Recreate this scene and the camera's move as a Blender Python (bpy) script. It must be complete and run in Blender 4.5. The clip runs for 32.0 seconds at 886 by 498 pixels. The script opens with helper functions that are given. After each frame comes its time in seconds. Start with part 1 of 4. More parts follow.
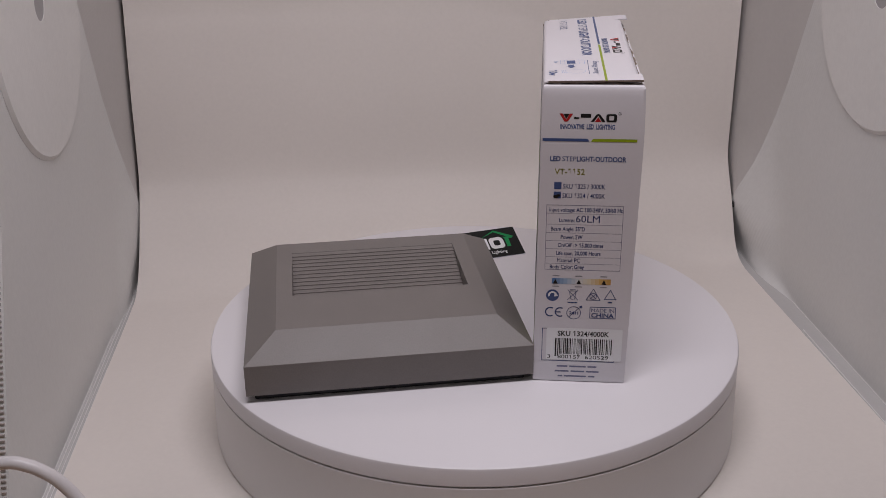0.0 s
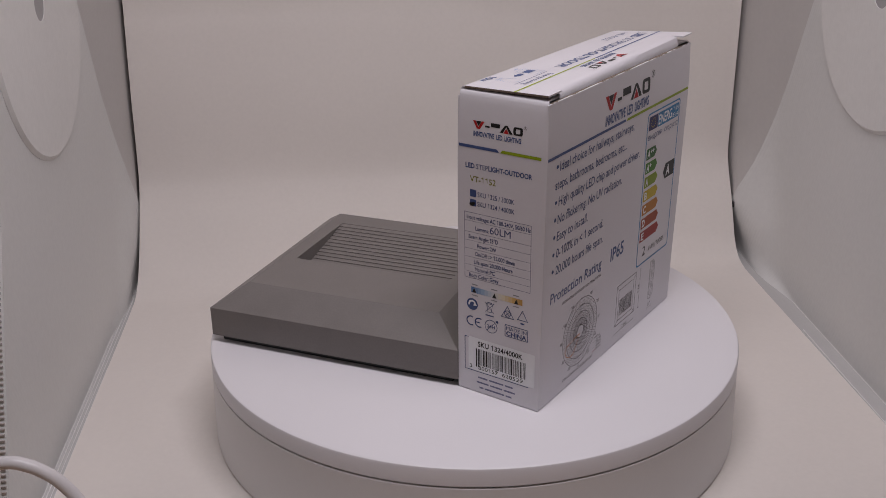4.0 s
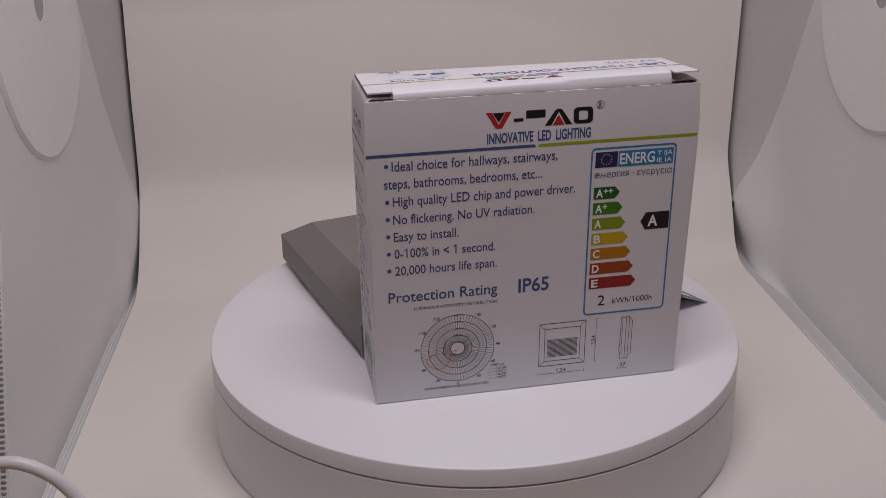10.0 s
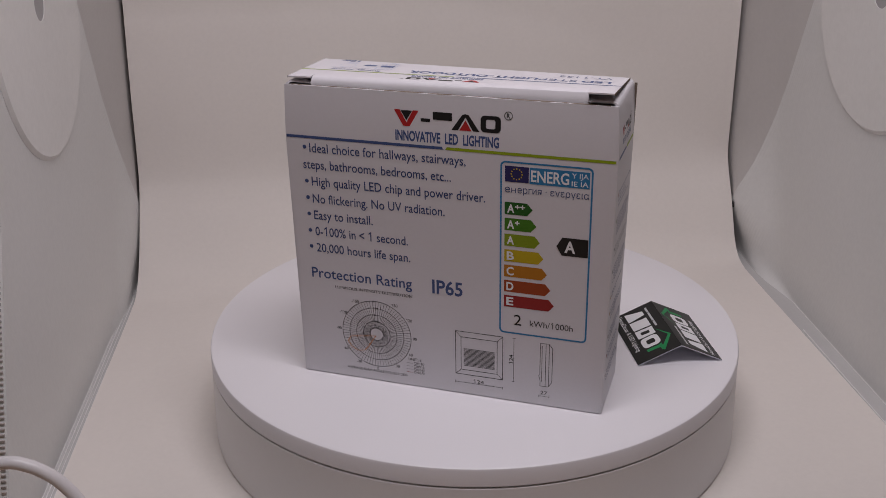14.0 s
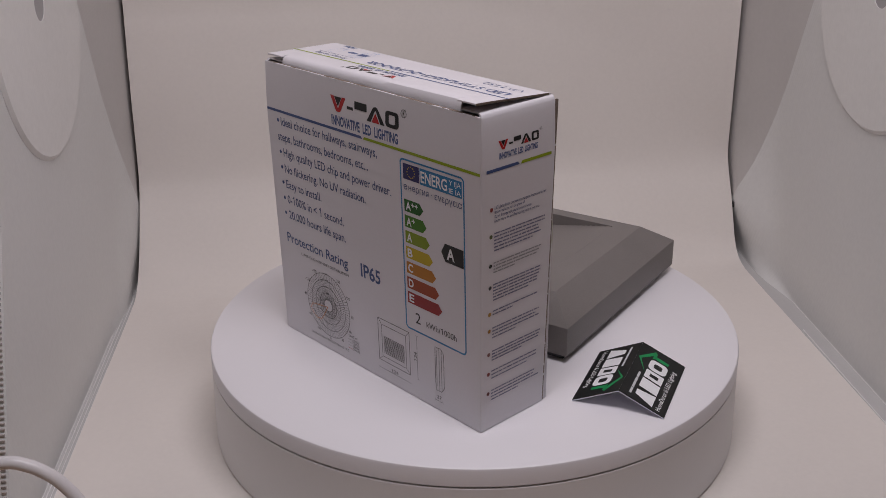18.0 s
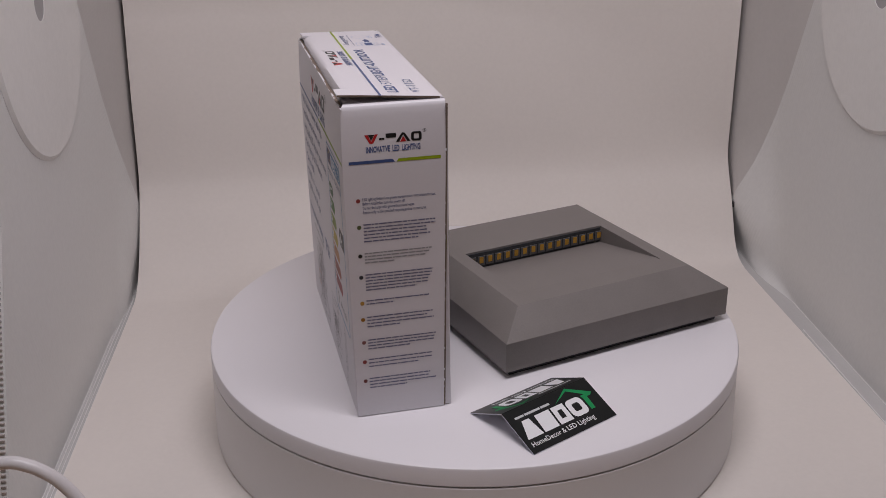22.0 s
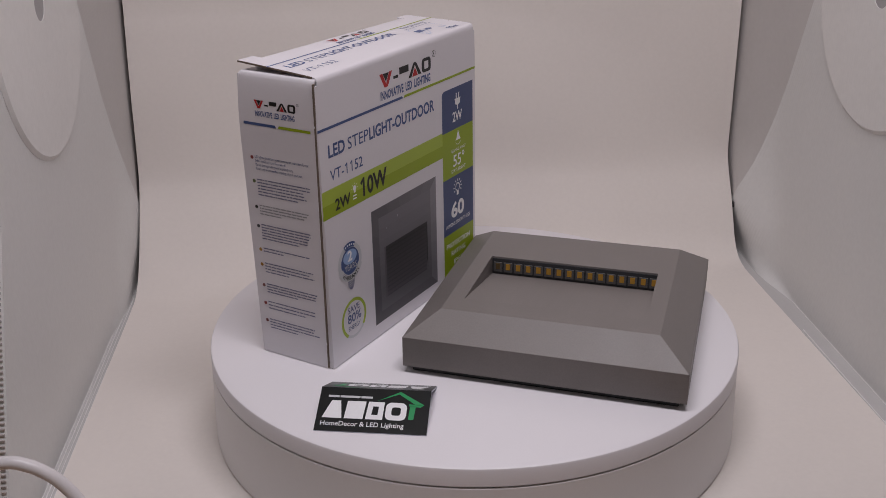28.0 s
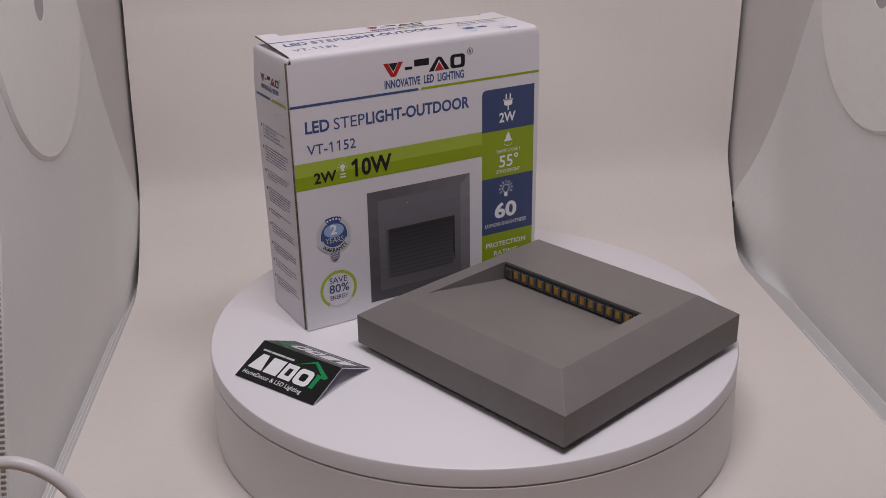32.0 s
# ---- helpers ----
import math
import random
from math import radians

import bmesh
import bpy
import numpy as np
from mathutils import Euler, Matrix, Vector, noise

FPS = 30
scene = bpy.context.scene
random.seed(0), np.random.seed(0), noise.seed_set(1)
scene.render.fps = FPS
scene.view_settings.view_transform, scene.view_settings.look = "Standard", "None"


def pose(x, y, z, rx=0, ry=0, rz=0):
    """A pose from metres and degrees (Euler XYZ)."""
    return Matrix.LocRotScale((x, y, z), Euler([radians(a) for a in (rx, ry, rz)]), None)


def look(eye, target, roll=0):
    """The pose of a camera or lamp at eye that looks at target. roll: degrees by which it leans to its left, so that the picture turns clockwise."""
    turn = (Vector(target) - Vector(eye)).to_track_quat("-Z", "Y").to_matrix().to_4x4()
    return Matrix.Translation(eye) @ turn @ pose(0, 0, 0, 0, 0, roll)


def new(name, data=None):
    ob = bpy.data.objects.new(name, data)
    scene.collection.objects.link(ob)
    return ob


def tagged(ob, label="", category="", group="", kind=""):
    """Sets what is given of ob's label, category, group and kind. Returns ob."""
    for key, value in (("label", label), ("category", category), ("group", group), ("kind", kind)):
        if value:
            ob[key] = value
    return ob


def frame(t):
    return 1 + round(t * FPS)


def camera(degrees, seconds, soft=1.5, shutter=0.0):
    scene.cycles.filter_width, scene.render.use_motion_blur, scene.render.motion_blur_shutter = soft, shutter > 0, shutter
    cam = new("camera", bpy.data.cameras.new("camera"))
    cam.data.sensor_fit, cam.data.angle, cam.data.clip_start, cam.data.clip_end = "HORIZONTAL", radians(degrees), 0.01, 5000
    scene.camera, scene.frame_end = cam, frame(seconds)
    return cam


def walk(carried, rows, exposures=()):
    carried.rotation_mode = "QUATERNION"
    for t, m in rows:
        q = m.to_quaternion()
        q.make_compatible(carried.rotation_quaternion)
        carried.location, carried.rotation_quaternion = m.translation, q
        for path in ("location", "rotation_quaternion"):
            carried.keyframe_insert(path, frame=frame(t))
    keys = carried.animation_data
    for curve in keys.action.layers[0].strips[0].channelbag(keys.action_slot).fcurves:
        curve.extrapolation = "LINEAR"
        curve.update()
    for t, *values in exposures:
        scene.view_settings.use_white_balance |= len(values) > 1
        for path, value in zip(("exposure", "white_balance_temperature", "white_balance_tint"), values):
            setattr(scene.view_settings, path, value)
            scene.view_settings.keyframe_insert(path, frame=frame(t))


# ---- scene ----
SECONDS = 32.0
MM = 0.001

# The camera stands still in front of the open light box.
cam = camera(46.233, SECONDS, soft=0.8)
VIEW = pose(-0.0134, -0.46065, 0.23066, 67.2809, 0.5966, -0.1264)
walk(cam, [(0.0, VIEW), (SECONDS, VIEW)], exposures=[(0.0, 0.0), (9.0, 0.0), (12.5, -0.05), (15.0, -0.03), (18.0, 0.0), (23.0, 0.02), (28.0, 0.07), (30.0, 0.12), (SECONDS, 0.14)])

# ---- light ----
world = bpy.data.worlds.new("room_air")
world.use_nodes = True
world.node_tree.nodes["Background"].inputs["Color"].default_value = (0.95, 0.93, 1.0, 1)
world.node_tree.nodes["Background"].inputs["Strength"].default_value = 0.04
scene.world = world

BOX_TURN = 5.3          # the light box stands a little askew to the camera
BOX = pose(0, 0, 0, 0, 0, BOX_TURN)
ROOF = 0.615            # underside of its roof
FLOOR = -47 * MM        # the light box's floor; the turntable's top is at 0


def area_lamp(name, m, sx, sy, watts, colour):
    data = bpy.data.lights.new(name, "AREA")
    data.shape, data.size, data.size_y = "RECTANGLE", sx, sy
    data.energy, data.color = watts, colour
    ob = new(name, data)
    ob.matrix_world = m
    return ob


area_lamp("strip_light", BOX @ pose(0, -0.205, ROOF - 0.015, 6, 0, 0), 0.36, 0.13, 2.2, (0.99, 0.93, 0.99))
# unseen fill lamp before the open box, added to brighten upright faces
area_lamp("room_fill_light", look((-0.45, -1.3, 1.15), (0, 0, 0)), 0.7, 0.7, 1.05, (1.0, 0.93, 0.89))


# ---- materials ----
def material(name, colour, rough=0.5, metal=0.0, vary=0.06, grain=900.0, bump=0.0, big=25.0, spec=0.5, coat=0.0):
    """A procedural surface: a base colour varied at two scales, with fine relief."""
    mat = bpy.data.materials.new(name)
    mat.use_nodes = True
    nt = mat.node_tree
    n, l = nt.nodes, nt.links
    b = n["Principled BSDF"]
    b.inputs["Roughness"].default_value, b.inputs["Metallic"].default_value = rough, metal
    b.inputs["Specular IOR Level"].default_value = spec
    b.inputs["Coat Weight"].default_value = coat
    b.inputs["Base Color"].default_value = (*colour, 1)
    co = n.new("ShaderNodeTexCoord")
    fine, wide = n.new("ShaderNodeTexNoise"), n.new("ShaderNodeTexNoise")
    fine.inputs["Scale"].default_value, fine.inputs["Detail"].default_value = grain, 3
    wide.inputs["Scale"].default_value, wide.inputs["Detail"].default_value = big, 4
    for node in (fine, wide):
        l.new(co.outputs["Object"], node.inputs["Vector"])
    if vary:
        add = n.new("ShaderNodeMath")
        add.operation = "ADD"
        l.new(fine.outputs["Fac"], add.inputs[0])
        l.new(wide.outputs["Fac"], add.inputs[1])
        ramp = n.new("ShaderNodeMapRange")
        ramp.inputs["From Min"].default_value, ramp.inputs["From Max"].default_value = 0.6, 1.4
        ramp.inputs["To Min"].default_value, ramp.inputs["To Max"].default_value = 1 - vary, 1 + vary
        l.new(add.outputs[0], ramp.inputs["Value"])
        mul = n.new("ShaderNodeVectorMath")
        mul.operation = "SCALE"
        mul.inputs[0].default_value = colour
        l.new(ramp.outputs["Result"], mul.inputs["Scale"])
        l.new(mul.outputs["Vector"], b.inputs["Base Color"])
        rr = n.new("ShaderNodeMapRange")
        rr.inputs["To Min"].default_value, rr.inputs["To Max"].default_value = rough - 0.05, min(1, rough + 0.08)
        l.new(wide.outputs["Fac"], rr.inputs["Value"])
        l.new(rr.outputs["Result"], b.inputs["Roughness"])
    if bump:
        bp = n.new("ShaderNodeBump")
        bp.inputs["Strength"].default_value, bp.inputs["Distance"].default_value = bump, 0.0004
        l.new(fine.outputs["Fac"], bp.inputs["Height"])
        l.new(bp.outputs["Normal"], b.inputs["Normal"])
    return mat


def fluted(name, colour, rough, pitch, angle, depth):
    """Twin-wall plastic sheet: fine parallel flutes, slightly see-through."""
    mat = material(name, colour, rough, vary=0.04, grain=300, big=9)
    nt = mat.node_tree
    n, l = nt.nodes, nt.links
    b = n["Principled BSDF"]
    co, mp, wave, bp = n.new("ShaderNodeTexCoord"), n.new("ShaderNodeMapping"), n.new("ShaderNodeTexWave"), n.new("ShaderNodeBump")
    mp.inputs["Rotation"].default_value = (radians(angle), 0, 0)
    wave.bands_direction = "Y"
    wave.inputs["Scale"].default_value = 0.314 / pitch
    wave.inputs["Distortion"].default_value = 0.3
    bp.inputs["Strength"].default_value, bp.inputs["Distance"].default_value = depth, 0.0005
    l.new(co.outputs["Object"], mp.inputs["Vector"])
    l.new(mp.outputs["Vector"], wave.inputs["Vector"])
    l.new(wave.outputs["Fac"], bp.inputs["Height"])
    l.new(bp.outputs["Normal"], b.inputs["Normal"])
    return mat


M_SHEET = material("white_sweep_paper", (0.88, 0.825, 0.78), 0.62, vary=0.03, grain=420, bump=0.1, big=11)
M_PANEL = fluted("fluted_white_plastic", (0.748, 0.745, 0.735), 0.42, 0.0024, -24, 0.10)
M_GUSSET = fluted("thin_fluted_plastic", (0.68, 0.655, 0.64), 0.45, 0.0018, -30, 0.04)
M_DISC = fluted("fluted_disc_plastic", (0.77, 0.76, 0.745), 0.42, 0.0024, -24, 0.05)


def see_through(mat, amount):
    """Thin sheet: lets part of the light that falls on one side through to the other."""
    nt = mat.node_tree
    n, l = nt.nodes, nt.links
    b, o = n["Principled BSDF"], n["Material Output"]
    tr, mix = n.new("ShaderNodeBsdfTranslucent"), n.new("ShaderNodeMixShader")
    tr.inputs["Color"].default_value = (0.85, 0.82, 0.80, 1)
    mix.inputs["Fac"].default_value = amount
    l.new(b.outputs["BSDF"], mix.inputs[1])
    l.new(tr.outputs["BSDF"], mix.inputs[2])
    l.new(mix.outputs["Shader"], o.inputs["Surface"])


see_through(M_SHEET, 0.24)
see_through(M_PANEL, 0.08)
see_through(M_GUSSET, 0.22)
M_EDGE = material("cut_plastic_edge", (0.66, 0.64, 0.635), 0.4, vary=0.05)
M_CELL = material("flute_hollow", (0.42, 0.38, 0.36), 0.6, vary=0.1)
M_FOLD = material("pale_crease_plastic", (0.74, 0.73, 0.72), 0.4, vary=0.05)
M_FOOT = material("grey_clear_plastic", (0.50, 0.49, 0.485), 0.35, vary=0.05)
M_HOLE = material("covered_hole_plastic", (0.40, 0.385, 0.39), 0.6, vary=0.03)
M_DESK = material("desk_wood", (0.34, 0.17, 0.06), 0.45, vary=0.22, grain=60, big=8, bump=0.1)
M_ROOM = material("room_plaster", (0.55, 0.53, 0.5), 0.9, vary=0.04, grain=40, big=2)
M_TABLE = material("white_turntable_plastic", (0.80, 0.775, 0.805), 0.38, vary=0.012, grain=1200, bump=0.03, big=18)
M_BASE = material("white_base_plastic", (0.77, 0.745, 0.745), 0.42, vary=0.015, grain=1200, bump=0.03, big=18)
# black plastic; also the dark fill that stands in for shade under the plate
M_DARK = material("dark_plastic_and_shade", (0.03, 0.03, 0.032), 0.6, vary=0.1)
M_CABLE = material("white_cable_sheath", (0.72, 0.69, 0.70), 0.35, vary=0.03)
M_GREY = material("warm_grey_polycarbonate", (0.190, 0.171, 0.163), 0.46, vary=0.08, grain=1500, bump=0.12, big=70)
M_BOARD = material("black_led_board", (0.035, 0.036, 0.04), 0.4, vary=0.15)
M_LEDBODY = material("led_body_grey", (0.095, 0.092, 0.09), 0.4, vary=0.1)
M_PHOS = material("led_phosphor_amber", (0.43, 0.225, 0.03), 0.5, vary=0.08)
M_DIM = material("led_phosphor_dark", (0.10, 0.062, 0.022), 0.5, vary=0.1)
M_CARTON = material("coated_white_card", (0.69, 0.665, 0.70), 0.40, vary=0.018, grain=700, bump=0.05, big=22, spec=0.5)
M_KRAFT = material("raw_card_edge", (0.17, 0.13, 0.105), 0.9, vary=0.25, grain=1500, bump=0.5)
M_INSIDE = material("raw_card_inside", (0.30, 0.27, 0.25), 0.9, vary=0.1)
M_CARDBLACK = material("black_card_print", (0.012, 0.013, 0.013), 0.3, spec=0.2, vary=0.1, grain=800, bump=0.03)
M_CARDBACK = material("white_card_back", (0.72, 0.73, 0.82), 0.6, vary=0.02)


# ---- mesh helpers ----
def part(name, bm, mat, parent, label="", m=None, smooth=False):
    """Links a bmesh as one mesh object under a thing, or under a part."""
    me = bpy.data.meshes.new(name)
    if smooth:
        for f in bm.faces:
            f.smooth = True
    bm.to_mesh(me)
    bm.free()
    me.materials.append(mat)
    ob = new(name, me)
    ob.parent = parent
    if m is not None:
        ob.matrix_local = m
    if label:
        ob["label"] = label
    return ob


def empty(name, m, label, category, group="", kind=""):
    ob = new(name)
    ob.matrix_world = m
    return tagged(ob, label, category, group, kind)


def cuboid(x0, y0, z0, x1, y1, z1, bm=None, bevel=0.0):
    bm = bm or bmesh.new()
    v = [bm.verts.new((x, y, z)) for x in (x0, x1) for y in (y0, y1) for z in (z0, z1)]
    made = [bm.faces.new([v[i] for i in f]) for f in ((0, 1, 3, 2), (4, 6, 7, 5), (0, 4, 5, 1), (2, 3, 7, 6), (0, 2, 6, 4), (1, 5, 7, 3))]
    if bevel:
        edges = {e for f in made for e in f.edges}
        bmesh.ops.bevel(bm, geom=list(edges), offset=bevel, segments=2, affect="EDGES", profile=0.5)
    return bm


def prism(outline, z0, z1, bm=None):
    """A flat outline (counter-clockwise) made thick from z0 to z1."""
    bm = bm or bmesh.new()
    low = [bm.verts.new((x, y, z0)) for x, y in outline]
    top = [bm.verts.new((x, y, z1)) for x, y in outline]
    bm.faces.new(top)
    bm.faces.new(list(reversed(low)))
    for i in range(len(outline)):
        j = (i + 1) % len(outline)
        bm.faces.new((low[i], low[j], top[j], top[i]))
    return bm


def lathe(profile, steps=160):
    """A solid of revolution from (radius, height) pairs."""
    bm = bmesh.new()
    rings = []
    for r, z in profile:
        if r < 1e-6:
            rings.append([bm.verts.new((0, 0, z))])
        else:
            rings.append([bm.verts.new((r * math.cos(2 * math.pi * i / steps), r * math.sin(2 * math.pi * i / steps), z)) for i in range(steps)])
    for a, b in zip(rings, rings[1:]):
        for i in range(steps):
            j = (i + 1) % steps
            f = [a[i % len(a)], a[j % len(a)], b[j % len(b)], b[i % len(b)]]
            f = list(dict.fromkeys(f))
            if len(f) > 2:
                bm.faces.new(f)
    bmesh.ops.recalc_face_normals(bm, faces=bm.faces)
    return bm


def tube(points, radius, sides=14):
    """A round bar along a line of points."""
    bm = bmesh.new()
    pts = [Vector(p) for p in points]
    rings = []
    for i, p in enumerate(pts):
        d = (pts[min(i + 1, len(pts) - 1)] - pts[max(i - 1, 0)]).normalized()
        a = d.cross(Vector((0.03, 0.02, 1))).normalized()
        b = d.cross(a)
        rings.append([bm.verts.new(p + radius * (math.cos(t) * a + math.sin(t) * b)) for t in (2 * math.pi * k / sides for k in range(sides))])
    for a, b in zip(rings, rings[1:]):
        for k in range(sides):
            bm.faces.new((a[k], a[(k + 1) % sides], b[(k + 1) % sides], b[k]))
    bm.faces.new(rings[0])
    bm.faces.new(list(reversed(rings[-1])))
    bmesh.ops.recalc_face_normals(bm, faces=bm.faces)
    return bm


def smooth_line(points, n=8):
    """Catmull-Rom through the points."""
    p = [Vector(q) for q in points]
    p = [2 * p[0] - p[1], *p, 2 * p[-1] - p[-2]]
    out = []
    for i in range(1, len(p) - 2):
        for k in range(n):
            t = k / n
            out.append(0.5 * (2 * p[i] + (p[i + 1] - p[i - 1]) * t + (2 * p[i - 1] - 5 * p[i] + 4 * p[i + 1] - p[i + 2]) * t * t
                              + (3 * p[i] - p[i - 1] - 3 * p[i + 1] + p[i + 2]) * t ** 3))
    return out + [p[-2]]


def thicken(bm, d):
    """Gives an open sheet the thickness d behind its faces, with a rim round its border."""
    bm.normal_update()
    faces, rim = list(bm.faces), [e for e in bm.edges if e.is_boundary]
    behind = {v: bm.verts.new(v.co - v.normal * d) for v in list(bm.verts)}
    for f in faces:
        bm.faces.new([behind[v] for v in reversed(f.verts)]).smooth = f.smooth
    for e in rim:
        a, b = e.verts
        bm.faces.new((a, b, behind[b], behind[a]))
    bmesh.ops.recalc_face_normals(bm, faces=bm.faces)
    return bm


# ---- the room and the desk ----
def structure(name, bm, mat, label, m=None, smooth=False):
    ob = part(name, bm, mat, None, m=m, smooth=smooth)
    return tagged(ob, label, name.split("_")[0], kind="structure")


structure("floor", cuboid(-2, -2.4, -0.83, 2, 1.4, -0.80), M_ROOM, "pale plain floor of the dim room")
structure("ceiling", cuboid(-2, -2.4, 2.0, 2, 1.4, 2.03), M_ROOM, "pale plain ceiling of the dim room")
structure("wall_north", cuboid(-2, 1.4, -0.8, 2, 1.43, 2.0), M_ROOM, "plain plaster wall behind the light box")
structure("wall_south", cuboid(-2, -2.43, -0.8, 2, -2.4, 2.0), M_ROOM, "plain plaster wall behind the camera")
structure("wall_west", cuboid(-2.03, -2.4, -0.8, -2, 1.4, 2.0), M_ROOM, "plain plaster side wall of the room")
structure("wall_east", cuboid(2, -2.4, -0.8, 2.03, 1.4, 2.0), M_ROOM, "plain plaster side wall of the room")

desk = empty("desk", pose(0, 0, -0.8), "brown wooden desk under the photo light box", "desk")
part("desktop", cuboid(-0.8, -0.75, 0.72, 0.8, 0.55, 0.748, bevel=0.003), M_DESK, desk)
for sx in (-1, 1):
    for y in (-0.68, 0.48):
        part("leg", cuboid(sx * 0.73 - 0.03, y - 0.03, 0, sx * 0.73 + 0.03, y + 0.03, 0.72, bevel=0.003), M_DESK, desk)

# ---- the light box: a folding box of fluted plastic, open at the front ----
light_box = empty("light_box", BOX @ pose(0, 0, FLOOR - 0.0045), "folding white photo light box of fluted plastic, open in front", "light box")
LB = -(FLOOR - 0.0045)       # from the box's own height to the turntable's


# the two side edges of the paper sweep: depth and height along its curve
RIM_L = [(-0.19, -0.047), (-0.05, -0.047), (0.06, -0.047), (0.115, -0.047), (0.130, -0.0467), (0.141, -0.0458), (0.155, -0.0399), (0.1695, -0.0267), (0.1811, -0.0118), (0.192, 0.0036), (0.1988, 0.0206), (0.2048, 0.064), (0.2123, 0.1057), (0.216, 0.132), (0.219, 0.22), (0.221, 0.595)]
RIM_R = [(-0.19, -0.047), (-0.05, -0.047), (0.06, -0.047), (0.115, -0.047), (0.130, -0.0468), (0.145, -0.0466), (0.1578, -0.0432), (0.1666, -0.0349), (0.1731, -0.0232), (0.1801, -0.0095), (0.1902, 0.0071), (0.1951, 0.0200), (0.1954, 0.0451), (0.1958, 0.083), (0.197, 0.22), (0.198, 0.595)]


def ease(t):
    t = min(max(t, 0.0), 1.0)
    return t * t * (3 - 2 * t)


def side_panel(side, foot, skew, diag, front, disc_y, disc_z, disc_r, tuck, creases):
    """One fluted side wall, cut off along a slant at the back and bending in towards the paper's edge, with its round cover."""
    out = -1 if side == "left" else 1
    th = 0.004
    rim = (RIM_L if side == "left" else RIM_R)[4:]
    x = lambda y: foot + skew * (y + 0.034)      # the wall may splay a little
    paper_y = lambda z: float(np.interp(z, [q[1] for q in rim], [q[0] for q in rim]))
    bend = lambda z: 0.5 + 0.5 * ease((z + 0.046) / 0.036)
    end_y = lambda z: paper_y(z) + 0.003 + 0.016 * (1 - bend(z))

    def at(y, z):
        return x(y) + (tuck - x(y)) * bend(z) * ease((y - end_y(z) + 0.055) / 0.055)

    (y0, z0), (y1, z1) = diag
    slant = lambda z: y0 + (y1 - y0) * (z - z0) / (z1 - z0)
    zs = sorted([-0.0486, -0.046, -0.042, -0.037, -0.032, -0.026, -0.020, z1, z1 + 0.007, 0.02, 0.035, 0.055, 0.08, 0.105, 0.131, 0.19, 0.30, 0.42, ROOF])
    bm = bmesh.new()
    rows = []
    for z in zs:
        f = front[0][0] + (front[1][0] - front[0][0]) * (z - front[0][1]) / (front[1][1] - front[0][1]) if z < front[1][1] else front[1][0]
        e = max(end_y(z) if z <= z1 else min(slant(z), end_y(z)), f + 0.03)
        ys = [f + (e - 0.07 - f) * k / 4 for k in range(5)] + [e - 0.07 + 0.07 * k / 9 for k in range(1, 10)]
        line = [(at(y, z), y) for y in ys]
        line.append((at(e, z) + out * 0.004, 0.2545 if z <= z1 else e + 0.005))      # on to the back wall, or in behind the gusset
        rows.append([[bm.verts.new((px + d, py, z + LB)) for px, py in line] for d in (0, out * th)])
    n = len(rows[0][0])
    for lo, hi in zip(rows, rows[1:]):
        for d in (0, 1):
            for k in range(n - 1):
                bm.faces.new((lo[d][k], lo[d][k + 1], hi[d][k + 1], hi[d][k])).smooth = True
        for k in (0, n - 1):
            bm.faces.new((lo[0][k], hi[0][k], hi[1][k], lo[1][k]))
    for row in (rows[0], rows[-1]):
        for k in range(n - 1):
            bm.faces.new((row[0][k], row[0][k + 1], row[1][k + 1], row[1][k]))
    bmesh.ops.recalc_face_normals(bm, faces=bm.faces)
    wall = part("side_wall", bm, M_PANEL, light_box, "fluted translucent white plastic side wall")
    wall.data.set_sharp_from_angle(angle=radians(30))
    # folded gusset that closes the corner from the slanting cut to just behind the paper
    bm = bmesh.new()
    lines = []
    for z in (q for q in zs if q >= z1):
        y, t = min(slant(z), end_y(z)) - 0.004, end_y(z)
        pts = []
        for k in range(7):
            u = k / 6
            pts.append((at(y, z) + out * 0.0014 + (tuck - at(y, z)) * u - out * 0.0012 * math.sin(math.pi * u), y + (t - y) * u, z + LB))
        pts.append((tuck + out * 0.004, 0.2545, z + LB))
        lines.append([[bm.verts.new((px + out * d, py, pz)) for px, py, pz in pts] for d in (0.0, 0.0022)])
    for lo, hi in zip(lines, lines[1:]):
        for d in (0, 1):
            for k in range(7):
                bm.faces.new((lo[d][k], lo[d][k + 1], hi[d][k + 1], hi[d][k])).smooth = k < 6
    bmesh.ops.recalc_face_normals(bm, faces=bm.faces)
    part("gusset", bm, M_GUSSET, light_box, "folded fluted plastic corner gusset").data.set_sharp_from_angle(angle=radians(30))
    # round cover over the camera hole, with a small hole in its middle
    prof = [(0.0080, -0.001), (0.0080, 0.0016), (disc_r - 0.002, 0.0016), (disc_r, 0.0002), (disc_r, -0.001)]
    m = Matrix.Translation((x(disc_y), disc_y, disc_z + LB)) @ Matrix.Rotation(-math.atan(skew), 4, "Z") @ Matrix.Rotation(radians(90 if out < 0 else -90), 4, "Y")
    part("round_cover", lathe(prof, 96), M_DISC, wall, "round white plastic cover with a small middle hole", m=m)
    part("hole_plug", lathe([(0, -0.0008), (0.0079, -0.0008), (0.0079, 0.0013), (0, 0.0013)], 32), M_HOLE, wall, "small grey hole", m=m)
    # pale creases and the flap's edge where the wall folds into the bottom
    for dx, y0, y1, w in creases:
        pts = [(x(y) - out * dx, y, LB - 0.0484) for y in (y0, 0.5 * y0 + 0.5 * y1, y1)]
        part("crease", tube(pts, w, 6), M_FOLD, wall, "pale folded crease")
    return wall


